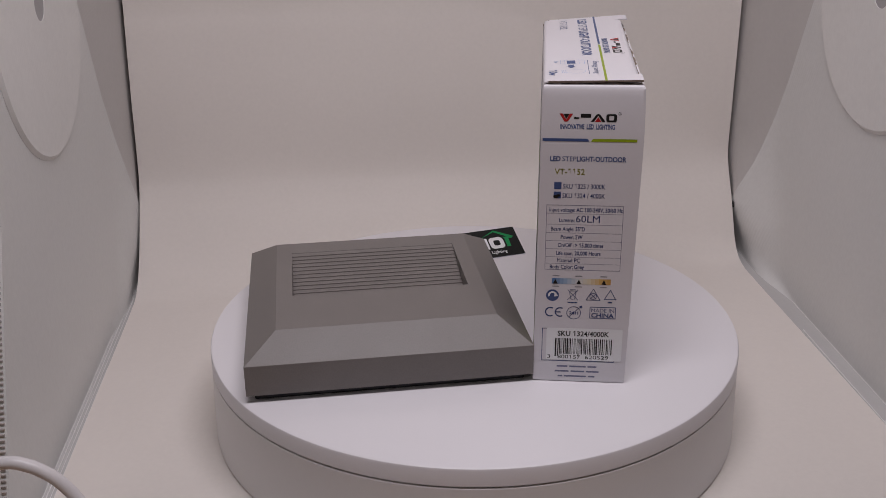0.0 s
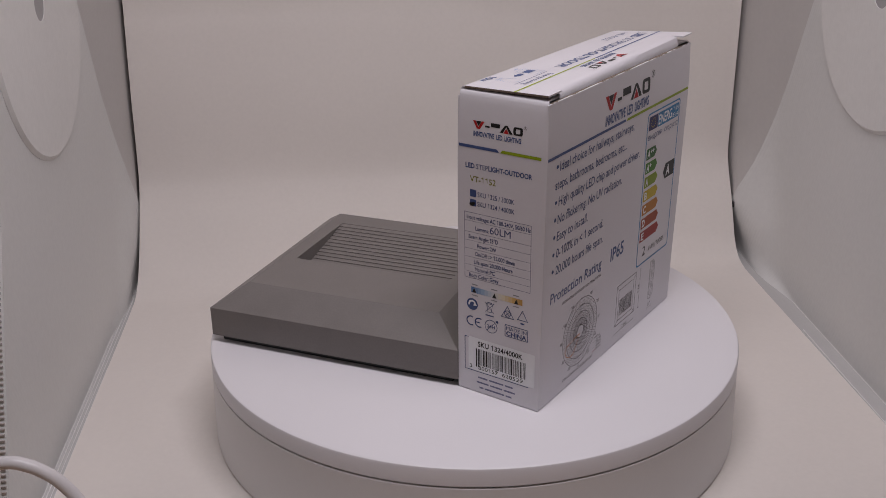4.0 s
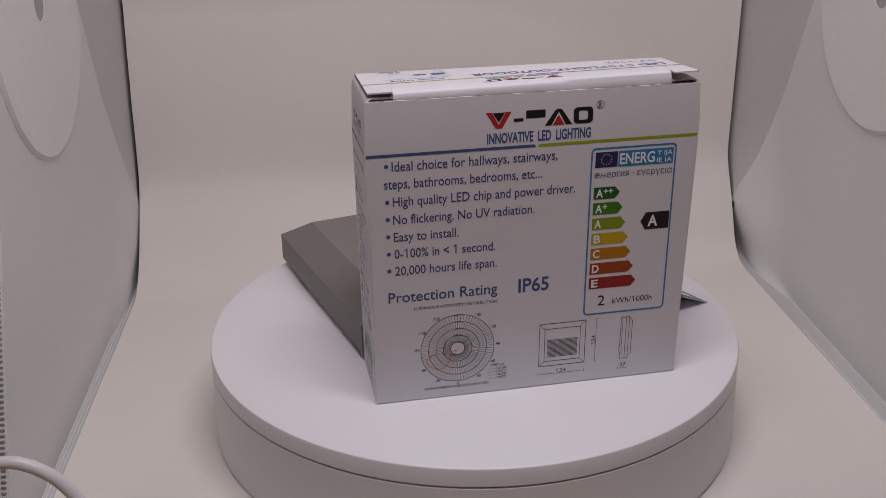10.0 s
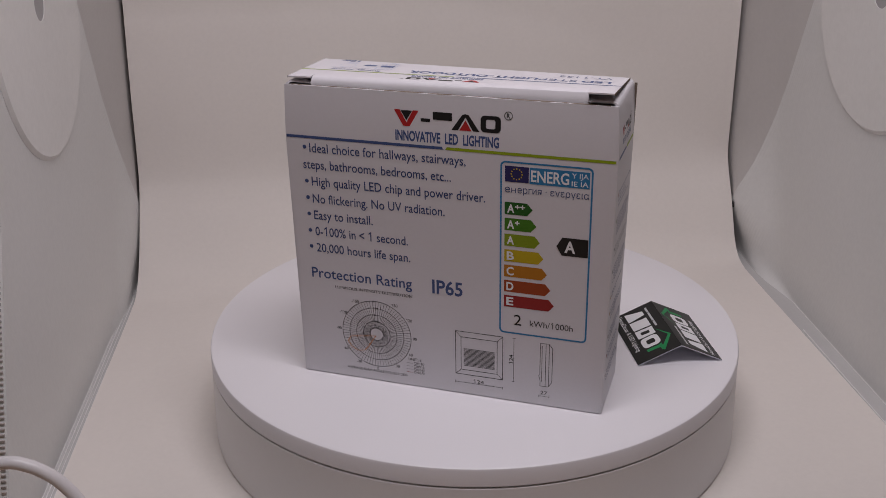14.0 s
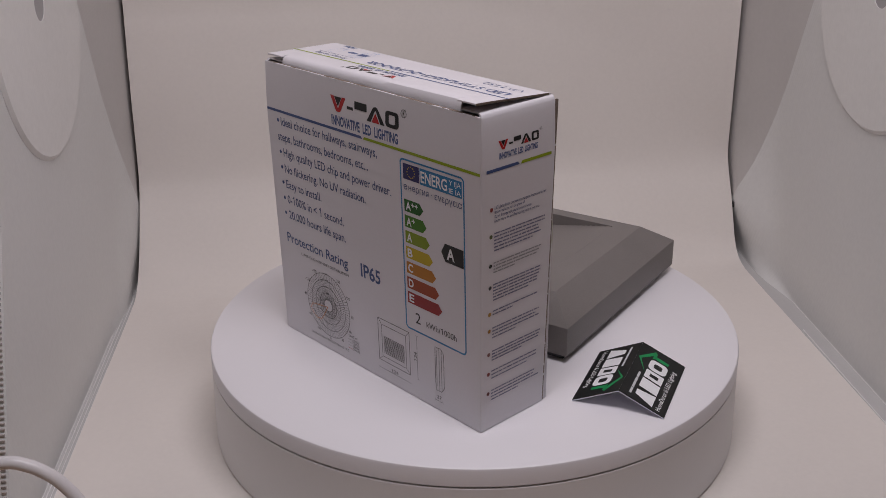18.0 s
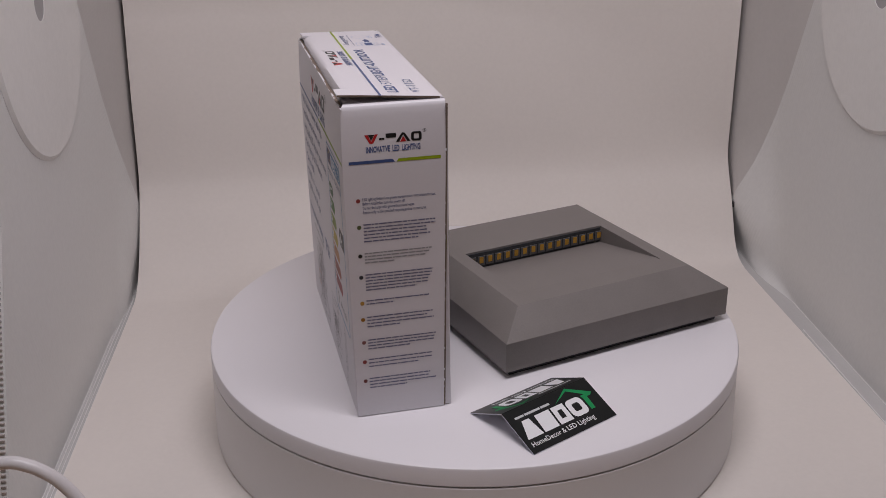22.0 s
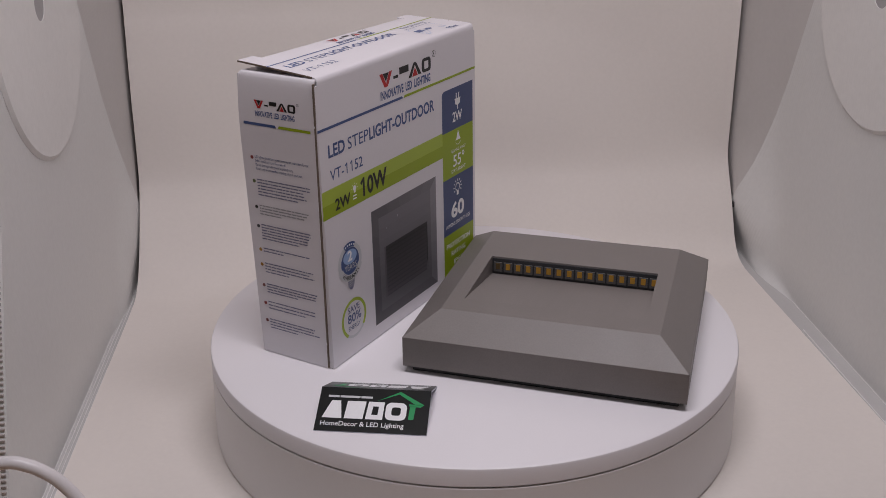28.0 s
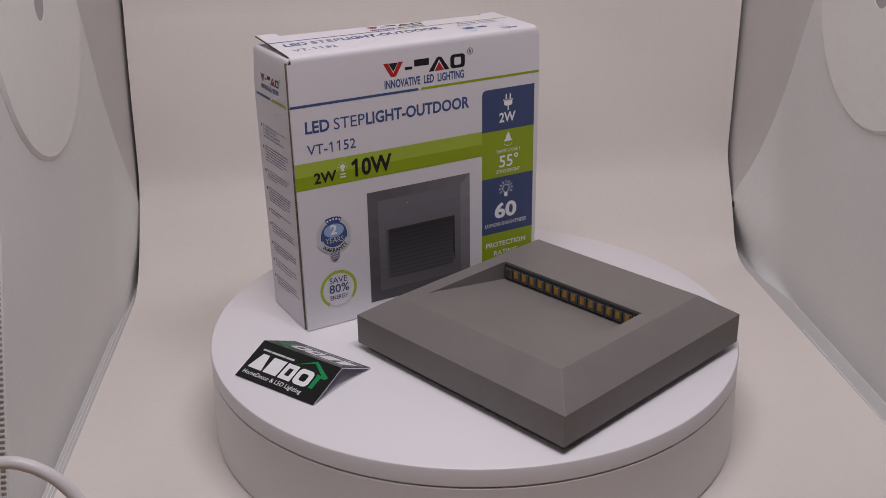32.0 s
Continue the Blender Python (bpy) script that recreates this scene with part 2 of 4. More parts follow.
left = side_panel("left", -0.2005, 0.0, [(0.129, 0.140), (0.1914, -0.002)], [(-0.1045, -0.047), (-0.0197, 0.132)], 0.0527, 0.1505, 0.0735, -0.1947,
                  ((0.0003, -0.11, 0.12, 0.00028), (0.0020, -0.11, 0.16, 0.00030), (0.0038, -0.11, 0.15, 0.00024), (0.0054, -0.11, 0.06, 0.0002)))
right = side_panel("right", 0.2088, 0.0135, [(0.1212, 0.131), (0.181, -0.0110)], [(-0.105, -0.047), (-0.05, 0.132)], 0.0408, 0.1476, 0.0703, 0.1981,
                   ((0.0004, -0.11, 0.12, 0.00028), (0.0089, -0.11, 0.06, 0.0004)))

part("slot", cuboid(0.1975, 0.1772, LB - 0.0156, 0.1987, 0.1806, LB - 0.0118), M_DARK, right, "small dark locking slot")

# cut flutes on the front edge of one side wall
for i in range(58):
    t = (i + 0.5) / 58
    y, z = -0.1045 + 0.0575 * t - 0.0003, -0.047 + 0.121 * t
    part("flute", cuboid(-0.2034, y - 0.0005, z + LB - 0.0006, -0.2014, y + 0.0004, z + LB + 0.0005, bevel=0.0002), M_CELL, left, "hollow cut flute")

part("back_wall", cuboid(-0.214, 0.255, 0, 0.222, 0.259, ROOF + LB), M_PANEL, light_box)
part("roof", cuboid(-0.214, -0.33, ROOF + LB, 0.222, 0.259, ROOF + 0.004 + LB), M_PANEL, light_box)
part("bottom", cuboid(-0.2044, -0.11, 0, 0.2118, 0.255, 0.0030), M_FOOT, light_box)
part("light_bar", cuboid(-0.19, -0.32, ROOF - 0.003 + LB, 0.19, -0.17, ROOF - 0.0002 + LB, bevel=0.001), M_EDGE, light_box, "slim white lamp bar under the roof")


def sweep_sheet():
    """The paper that runs over the floor and up the back in one curve."""
    a, b = smooth_line([(y, z, 0) for y, z in RIM_L], 5), smooth_line([(y, z, 0) for y, z in RIM_R], 5)
    bm = bmesh.new()
    cols = 24
    grid = []
    for i in range(cols + 1):
        t = i / cols
        x = -0.1940 + 0.3913 * t
        s = max(0.0, (t - 0.45) / 0.55) ** 2
        grid.append([bm.verts.new((x, p[0] * (1 - s) + q[0] * s, p[1] * (1 - s) + q[1] * s)) for p, q in zip(a, b)])
    for c, d in zip(grid, grid[1:]):
        for k in range(len(c) - 1):
            bm.faces.new((c[k], d[k], d[k + 1], c[k + 1]))
    bmesh.ops.recalc_face_normals(bm, faces=bm.faces)
    ob = part("sweep_sheet", thicken(bm, 0.0008), M_SHEET, None, m=BOX, smooth=True)
    ob.data.set_sharp_from_angle(angle=radians(30))
    return tagged(ob, "off-white paper sweep curving from the floor up the back of the light box", "backdrop", kind="structure")


sweep_sheet()

CABLE = [(-0.33, -0.10, -0.0493), (-0.27, -0.104, -0.038), (-0.215, -0.108, 0.001), (-0.193, -0.110, 0.0048), (-0.185, -0.110, 0.003), (-0.1795, -0.110, -0.0002), (-0.174, -0.110, -0.0052),
         (-0.168, -0.110, -0.0147), (-0.160, -0.111, -0.032), (-0.148, -0.116, -0.0425), (-0.12, -0.13, -0.0440), (-0.06, -0.175, -0.0440)]
cable = tube(smooth_line([BOX @ Vector(p) for p in CABLE], 8), 0.0026)
tagged(part("power_cable", cable, M_CABLE, None, smooth=True), "white round power cable drooping beside the open box front", "cable")

# ---- the turntable ----
AXIS_R = 0.1275
turntable = empty("turntable", pose(0, 0, FLOOR + 0.0004), "round white plastic motorised turntable on the paper sweep", "turntable")
H = -FLOOR - 0.0004
part("base", lathe([(0, 0), (0.1270, 0), (0.1284, 0.0016), (0.1275, H - 0.0096), (0.1273, H - 0.0094), (0, H - 0.0094)]), M_BASE, turntable, "white plastic drum base", smooth=True).data.set_sharp_from_angle(angle=radians(35))
# dark ring added to paint the shade in the gap below the plate
part("gap_shade_ring", lathe([(0.05, H - 0.0095), (0.1258, H - 0.0095), (0.1258, H - 0.0087), (0.05, H - 0.0087)]), M_DARK, turntable, "added dark ring standing in for shade under the plate")
plate = part("plate", lathe([(0, -0.0088), (0.1270, -0.0088), (AXIS_R, -0.0084), (AXIS_R, -0.0015), (AXIS_R - 0.0004, -0.0006), (AXIS_R - 0.0015, 0), (0, 0)]), M_TABLE, turntable, "smooth white rotating plate", m=pose(0, 0, H), smooth=True)
plate.data.set_sharp_from_angle(angle=radians(35))

# ---- the grey outdoor step light, lying on its back ----
LAMP = pose(-0.04535, -0.00852, 0, 0, 0, 7.91)
lamp = empty("step_light", LAMP, "square grey plastic outdoor step light lying face up beside the carton", "step light")


def housing():
    s, c, z0, z1, z2 = 0.0622, 0.0483, 0.0037, 0.0178, 0.0274
    hx0, hx1, hy0, hy1, hz = -0.0408, 0.0408, -0.0154, 0.0355, 0.0176
    bm = bmesh.new()
    sq = lambda r, z: [bm.verts.new((x * r, y * r, z)) for x, y in ((-1, -1), (1, -1), (1, 1), (-1, 1))]
    i0, o0, o1, o2 = sq(s - 0.003, z0), sq(s, z0), sq(s, z1), sq(c, z2)
    hole = [bm.verts.new((x, y, z2)) for x, y in ((hx0, hy0), (hx1, hy0), (hx1, hy1), (hx0, hy1))]
    for a, b in ((i0, o0), (o0, o1), (o1, o2), (o2, hole)):
        for k in range(4):
            bm.faces.new((a[k], a[(k + 1) % 4], b[(k + 1) % 4], b[k]))
    lows = [bm.verts.new((x, hy0, hz)) for x in (hx0, hx1)]
    far = [bm.verts.new((x, hy1, z2 - 0.0003)) for x in (hx0, hx1)]
    bm.faces.new((hole[0], hole[3], far[0], lows[0]))
    bm.faces.new((hole[1], lows[1], far[1], hole[2]))
    bm.faces.new((hole[3], hole[2], far[1], far[0]))
    bm.faces.new((lows[0], far[0], far[1], lows[1]))
    bm.faces.new((hole[0], lows[0], lows[1], hole[1]))
    bm.faces.new(list(reversed(i0)))
    bmesh.ops.recalc_face_normals(bm, faces=bm.faces)
    ob = part("housing", bm, M_GREY, lamp)
    mod = ob.modifiers.new("worn_edges", "BEVEL")
    mod.width, mod.segments, mod.limit_method, mod.angle_limit = 0.0006, 3, "ANGLE", radians(20)
    return ob


housing()
part("base_plate", cuboid(-0.0588, -0.0588, 0.0, 0.0588, 0.0588, 0.0038, bevel=0.0006), M_DARK, lamp, "black rear mounting plate")
# sawtooth ribs on the sloping floor of the recess
RIBS = 16
bm = bmesh.new()
pitch = 0.0503 / RIBS
rise = 0.0092 / RIBS
outline = [(0, -0.0004), (pitch, rise - 0.0004), (pitch, rise - 0.0002), (0, rise * 0.45)]
v0 = [bm.verts.new((-0.0407, y, z)) for y, z in outline]
v1 = [bm.verts.new((0.0407, y, z)) for y, z in outline]
bm.faces.new(v0)
bm.faces.new(list(reversed(v1)))
for k in range(4):
    bm.faces.new((v0[k], v0[(k + 1) % 4], v1[(k + 1) % 4], v1[k]))
bmesh.ops.recalc_face_normals(bm, faces=bm.faces)
rib = part("rib", bm, M_GREY, lamp, m=pose(0, -0.0151, 0.0181))
for k in range(1, RIBS):
    o = new("rib", rib.data)
    o.parent = lamp
    o.matrix_local = pose(0, -0.0151 + k * pitch, 0.0181 + k * rise)
board = part("led_board", cuboid(-0.0404, -0.0153, 0.0188, 0.0404, -0.0145, 0.0266), M_BOARD, lamp, "black circuit board strip")
led = part("led", cuboid(-0.0022, 0, -0.0031, 0.0022, 0.0007, 0.0021, bevel=0.0003), M_LEDBODY, lamp, "small light-emitting chip")
glow = part("phosphor", cuboid(-0.00115, 0.0006, -0.0017, 0.00115, 0.00085, 0.0016, bevel=0.0002), M_PHOS, led, "amber phosphor window")
# darker copy of the window for the last chip in the row
dim = glow.data.copy()
dim.materials[0] = M_DIM
for k in range(16):
    m = pose(-0.0393 + k * 0.00512, -0.0145, 0.0229)
    if k == 0:
        led.matrix_local = m
    else:
        o, g = new("led", led.data), new("phosphor", dim if k == 15 else glow.data)
        o.parent, g.parent = lamp, o
        o.matrix_local = m
        o["label"], g["label"] = led["label"], "dark phosphor window" if k == 15 else glow["label"]

# ---- the folded card ----
FOLDED = pose(0.0040, 0.0931, 0, 0, 0, 18.75)
card = empty("tent_card", FOLDED, "small black glossy card folded into a tent on the plate", "card")
CARD_W, CARD_D, CARD_H = 0.0463, 0.0196, 0.0089
card_tilt = math.degrees(math.atan2(CARD_H, CARD_D))
CARD_S = math.hypot(CARD_D, CARD_H)


def card_leaf(front):
    """One leaf: its own x runs along the ridge, y up the slope, z outwards; its lower edge lies on the plate."""
    bm = cuboid(0, 0, -0.0004, CARD_W, CARD_S, 0)
    m = (pose(CARD_W / 2, CARD_D, 0.0004, 0, 0, 180) if front else pose(-CARD_W / 2, -CARD_D, 0.0004)) @ pose(0, 0, 0, card_tilt, 0, 0)
    leaf = part("leaf", bm, M_CARDBACK, card, "folded card leaf", m=m)
    part("print_field", prism([(0, 0), (CARD_W, 0), (CARD_W, CARD_S), (0, CARD_S)], 0.00002, 0.00008), M_CARDBLACK, leaf, "glossy black print")
    return leaf


leaf_near, leaf_far = card_leaf(True), card_leaf(False)

# ---- the carton ----
CL, CB, CH = 0.1331, 0.0398, 0.1325
CARTON = pose(0.0507, 0.0039, 0, 0, 0, 84.56)
carton = empty("carton", CARTON, "white printed cardboard retail carton standing upright on the plate", "carton")
TH = 0.0007
# the carton has been handled: its walls lean outwards a little (degrees), its front inwards
OUT = {"back": 0.92, "front": -0.42, "side_a": 0.58, "side_b": 0.81}
LEAN = {k: math.tan(radians(a)) for k, a in OUT.items()}
SEAM = 0.0134          # how the glued edge of one narrow side slants


def panel_frame(kind):
    """Own x runs along the panel seen from outside, y up, z outwards."""
    up = pose(0, 0, 0, 90, 0, 0)
    if kind == "top":
        return pose(CL / 2, CB / 2 - 0.0011, CH, 0, 0, 180)
    return {"back": pose(-CL / 2, -CB / 2, 0), "front": pose(CL / 2, CB / 2, 0, 0, 0, 180),
            "side_b": pose(CL / 2, -CB / 2, 0, 0, 0, 90), "side_a": pose(-CL / 2, CB / 2, 0, 0, 0, -90)}[kind] @ up @ pose(0, 0, 0, OUT[kind], 0, 0)


def curl(y):
    """How far the upper end of the back bends inwards, in metres, at the height y."""
    return 0.0009 * (max(0.0, y - 0.105) / 0.0265) ** 2


def rounded(x0, y0, x1, y1, r, corners="1111", n=4):
    pts = []
    for (cx, cy, a), on in zip(((x1 - r, y1 - r, 0), (x0 + r, y1 - r, 90), (x0 + r, y0 + r, 180), (x1 - r, y0 + r, 270)), corners):
        if on == "1" and r > 0:
            pts += [(cx + r * math.cos(radians(a + 90 * k / n)), cy + r * math.sin(radians(a + 90 * k / n))) for k in range(n + 1)]
        else:
            pts.append((x1 if a in (0, 270) else x0, y1 if a < 180 else y0))
    return pts


def folded_side(x0, x1, out, k0, k1, near, far):
    """A narrow side whose upper end rolls over into the dust flap under the lid; k0 and k1 slant its two edges, near and far cut the flap narrower there."""
    bm = bmesh.new()
    line = [(0.0004, out), (0.06, out), (0.105, out), (0.111, out - 0.00008), (0.117, out - 0.00026), (0.123, out - 0.0006), (0.128, out - 0.0010), (0.1306, out - 0.0013),
            (0.1319, out - 0.0017), (0.1326, out - 0.0025), (0.1327, out - 0.0042), (0.1318, out - 0.02)]
    inner = [(y - (0.0006 if k > 7 else 0.0), z - (0.0006 if k <= 9 else 0.0)) for k, (y, z) in enumerate(line)]
    trim = [0, 0, 0, 0.0001, 0.0002, 0.0005, 0.0008, 0.0010, 0.0012, 0.0017, 0.0022, 0.0034]
    rows = [[bm.verts.new((x + s * y + into * c, y, z)) for (y, z), c in zip(run, trim)] for run in (line, inner) for x, s, into in ((x0 + 0.0001, k0, near), (x1, k1, -far))]
    a, b, c, d = rows
    n = len(line)
    for k in range(n - 1):
        bm.faces.new((a[k], b[k], b[k + 1], a[k + 1])).smooth = True
        bm.faces.new((c[k], c[k + 1], d[k + 1], d[k]))
        bm.faces.new((a[k], a[k + 1], c[k + 1], c[k]))
        bm.faces.new((b[k], d[k], d[k + 1], b[k + 1]))
    bm.faces.new((a[0], c[0], d[0], b[0]))
    bm.faces.new((a[-1], b[-1], d[-1], c[-1]))
    bmesh.ops.recalc_face_normals(bm, faces=bm.faces)
    return bm


def leaning(x0, x1, top, out, k0, k1):
    """An upright strip along the leaning corner of a narrow side."""
    return prism([(x0, 0.0005), (x1, 0.0005), (x1 + k1 * top, top), (x0 + k0 * top, top)], -TH, out)


def wide_panel(kind, top):
    """A wide wall: its edges follow the leaning sides, its upper corners round off, the back bends inwards at the top."""
    k0, k1 = (-LEAN["side_b"], LEAN["side_a"]) if kind == "front" else (-LEAN["side_a"], LEAN["side_b"])
    bm = bmesh.new()
    ys = [0.0004, 0.03, 0.06, 0.09, 0.108, 0.113, 0.118, 0.122, 0.126, 0.129, top]
    grid = []
    for y in ys:
        over = max(0.0, (y - 0.108) / (top - 0.108))
        inset = 0.0002 + 0.0006 * over ** 2
        x0, x1 = k0 * y + inset, CL + k1 * y - inset
        z = -curl(y) if kind == "back" else 0.0
        xs = [x0, 0.0105, 0.04, CL / 2, CL - 0.04, CL - 0.0105, x1]
        grid.append([[bm.verts.new((x, y, z - d)) for x in xs] for d in (0, TH)])
    n = 7
    for lo, hi in zip(grid, grid[1:]):
        for k in range(n - 1):
            bm.faces.new((lo[0][k], lo[0][k + 1], hi[0][k + 1], hi[0][k])).smooth = True
            bm.faces.new((lo[1][k], hi[1][k], hi[1][k + 1], lo[1][k + 1]))
        for k in (0, n - 1):
            bm.faces.new((lo[0][k], hi[0][k], hi[1][k], lo[1][k]))
    for row in (grid[0], grid[-1]):
        for k in range(n - 1):
            bm.faces.new((row[0][k], row[0][k + 1], row[1][k + 1], row[1][k]))
    bmesh.ops.recalc_face_normals(bm, faces=bm.faces)
    return bm


front = part("front_panel", wide_panel("front", CH - 0.0024), M_CARTON, carton, "printed front of the carton", m=panel_frame("front"))
back = part("back_panel", wide_panel("back", 0.1314), M_CARTON, carton, "printed back of the carton", m=panel_frame("back"))
side_a = part("side_panel", folded_side(0.0, CB, 0.0001, -LEAN["front"], LEAN["back"], 0.25, 1), M_CARTON, carton, "narrow side with a printed data table", m=panel_frame("side_a"))
side_b = part("side_panel", folded_side(0.0, CB - 0.0032, 0.0004, -LEAN["back"], SEAM, 1, 0), M_CARTON, carton, "narrow side with small multilingual notes", m=panel_frame("side_b"))
for one in (front, back, side_a, side_b):
    one.data.set_sharp_from_angle(angle=radians(40))
# raw edge, made wider and darker to take in the seam's shaded gap
part("glue_seam", leaning(CB - 0.0032, CB - 0.0025, 0.1312, 0.00025, SEAM, SEAM), M_KRAFT, side_b, "raw brown cut edge with the seam's shaded gap in its colour")
part("fold_strip", leaning(CB - 0.0025, CB, 0.1302, -0.0004, SEAM, LEAN["front"]), M_CARTON, side_b)
# lid: bowed upwards at one back corner, raw at its short ends, rounded over at front and back
LID_U, LID_V = CL / 0.1325, 1.04     # the lid's true size over those measures


def lid_height(u, v):
    """How far the bowed lid stands above the carton's top, in mm; u and v run over the lid's own 132.5 by 37.3."""
    s, t = min(max(u / 132.5, 0), 1), min(max(v / 37.3, 0), 1)
    return (1 - s) * (1 - t) * 0.9 + s * (1 - t) * 1.3 + (1 - s) * t * 4.0 + s * t * 2.2


def lid_mesh():
    bm = bmesh.new()
    us = [0.7, 1.6, 5.0, 10.4, 10.6] + [10.6 + 111.3 * k / 20 for k in range(1, 21)] + [122.1, 127.5, 130.5, 131.7]
    cols = []
    for u in us:
        tucked = 10.5 < u < 122.0
        over = 1.9 if u < 60 else 0.3      # the lid's ears overhang the back
        h = lid_height(u, 0)
        line = [(-0.12, -2.6), (-0.14, -1.6), (-0.02, -0.7), (0.25, 0.35 * h - 0.15), (0.75, 0.7 * h), (1.5, 0.93 * h), (2.8, lid_height(u, 2.8))]
        line += [(v, lid_height(u, v)) for v in (8, 15, 23, 30, 33.0)]
        top = lid_height(u, 33.6)
        wob = 0.05 * math.sin(u * 0.21) + 0.04 * math.sin(u * 0.67)
        if tucked:
            line += [(34.9, top - 0.10), (36.1, top - 0.6), (36.8, top * 0.45 - 0.3), (37.05, -0.6), (37.0, -2.0 + wob)]
        else:
            line += [(35.2, lid_height(u, 35.2)), (36.5, lid_height(u, 36.5)), (37.0, lid_height(u, 37)), (37.2 + over / 2, lid_height(u, 37.3)), (37.3 + over, lid_height(u, 37.3))]
        cols.append([bm.verts.new((u * LID_U * MM, v * LID_V * MM, z * MM)) for v, z in line])
    for i, (a, b) in enumerate(zip(cols, cols[1:])):
        last = len(a) - 1
        for k in range(last):
            if k >= 11 and (us[i] == 10.4 or abs(us[i] - 121.9) < 0.01):
                continue
            f = bm.faces.new((a[k], b[k], b[k + 1], a[k + 1]))
            f.smooth = True
    bmesh.ops.recalc_face_normals(bm, faces=bm.faces)
    return bm


bpy.context.view_layer.update()
lid = part("lid", thicken(lid_mesh(), 0.0006), M_CARTON, carton, "printed tuck-in lid bowed up at one corner", m=panel_frame("top"))
lid.data.set_sharp_from_angle(angle=radians(40))
for u0 in (0.53, 131.71):
    bm = bmesh.new()
    ring = []
    for v in (2.0, 8, 15, 23, 30, 39.1 if u0 < 60 else 37.5):
        z = lid_height(u0, v)
        ring.append([bm.verts.new((x * LID_U * MM, v * LID_V * MM, (z + dz) * MM)) for x, dz in ((u0, -0.02), (u0 + 0.16, -0.02), (u0 + 0.16, -0.75), (u0, -0.75))])
    for a, b in zip(ring, ring[1:]):
        for k in range(4):
            bm.faces.new((a[k], a[(k + 1) % 4], b[(k + 1) % 4], b[k]))
    bmesh.ops.recalc_face_normals(bm, faces=bm.faces)
    part("raw_edge", bm, M_KRAFT, lid, "raw cut edge")
# the raw upper edge of the back stands out behind the lid, torn unevenly
rng = random.Random(3)
bm = bmesh.new()
cuts = [2.2]
while cuts[-1] < 130:
    cuts.append(min(cuts[-1] + rng.uniform(1.2, 5), 130.4))
ring = []
for u in cuts:
    z = -1.0 + rng.uniform(-0.08, 0.05)
    v0, v1 = 37.1 + rng.uniform(-0.1, 0.1), 38.36 + rng.uniform(-0.04, 0.04)
    ring.append([bm.verts.new((u * LID_U * MM, v * LID_V * MM, h * MM)) for v, h in ((v0, z), (v1, z - 0.1), (v1 - 0.15, z - 0.45), (v0, z - 0.6))])
for a, b in zip(ring, ring[1:]):
    for k in range(4):
        bm.faces.new((a[k], a[(k + 1) % 4], b[(k + 1) % 4], b[k]))
bm.faces.new(ring[0])
bm.faces.new(list(reversed(ring[-1])))
bmesh.ops.recalc_face_normals(bm, faces=bm.faces)
part("torn_edge", bm, M_KRAFT, lid, "torn brown upper edge of the back")
part("bottom_panel", cuboid(-CL / 2 + 0.0008, -CB / 2 + 0.0008, 0.0, CL / 2 - 0.0008, CB / 2 - 0.0008, 0.001), M_INSIDE, carton)


# ---- print on the carton and the card: flat inks, each a hair above the card ----
def ink_material(name, colour, rough=0.40):
    return material(name, colour, rough, vary=0.03, grain=900, big=40, spec=0.4)


I_NAVY = ink_material("navy_ink", (0.045, 0.07, 0.19))
I_BLUE = ink_material("blue_ink", (0.055, 0.09, 0.23))
I_PANEL = ink_material("slate_blue_ink", (0.05, 0.073, 0.175))
I_GREEN = ink_material("lime_ink", (0.27, 0.36, 0.012))
I_GREEN2 = ink_material("pale_lime_ink", (0.36, 0.46, 0.05))
I_BLACK = ink_material("black_ink", (0.012, 0.012, 0.013))
I_RED = ink_material("red_ink", (0.42, 0.02, 0.022))
I_WHITE = ink_material("white_ink", (0.82, 0.82, 0.84))
I_SMALL = ink_material("small_print_ink", (0.16, 0.16, 0.26))
I_GREY = ink_material("grey_ink", (0.30, 0.30, 0.32))
I_SILVER = ink_material("silver_ink", (0.55, 0.56, 0.58))
I_PALE = ink_material("pale_blue_ink", (0.30, 0.42, 0.66))
I_CYAN = ink_material("label_blue_ink", (0.03, 0.20, 0.42))
I_EU = ink_material("flag_blue_ink", (0.022, 0.022, 0.11))
I_YELLOW = ink_material("yellow_ink", (0.75, 0.55, 0.02))
I_OLIVE = ink_material("olive_ink", (0.24, 0.24, 0.015))
I_TEAL = ink_material("house_green_ink", (0.0, 0.27, 0.075))
I_ORANGE = ink_material("orange_ink", (0.75, 0.25, 0.02))
LAYER = 0.00007


def relief(panel, x, y):
    """How far the panel's skin bows out or in at a place on it."""
    if panel.name.startswith("lid"):
        return lid_height(x / LID_U, y / LID_V) * MM
    if panel.name.startswith("back"):
        return -curl(y * MM)
    if panel.name.startswith("side_panel"):
        return -0.6 * MM * (max(0, y - 105) / 18) ** 1.9
    return 0.0


def on_panel(panel, x, y):
    """From the artwork's own measures to the panel's: the print sits a little aside on the card."""
    dx, kx, dy, ky = panel.get("register", (0, 1, 0, 1))
    return dx + kx * x, dy + ky * y


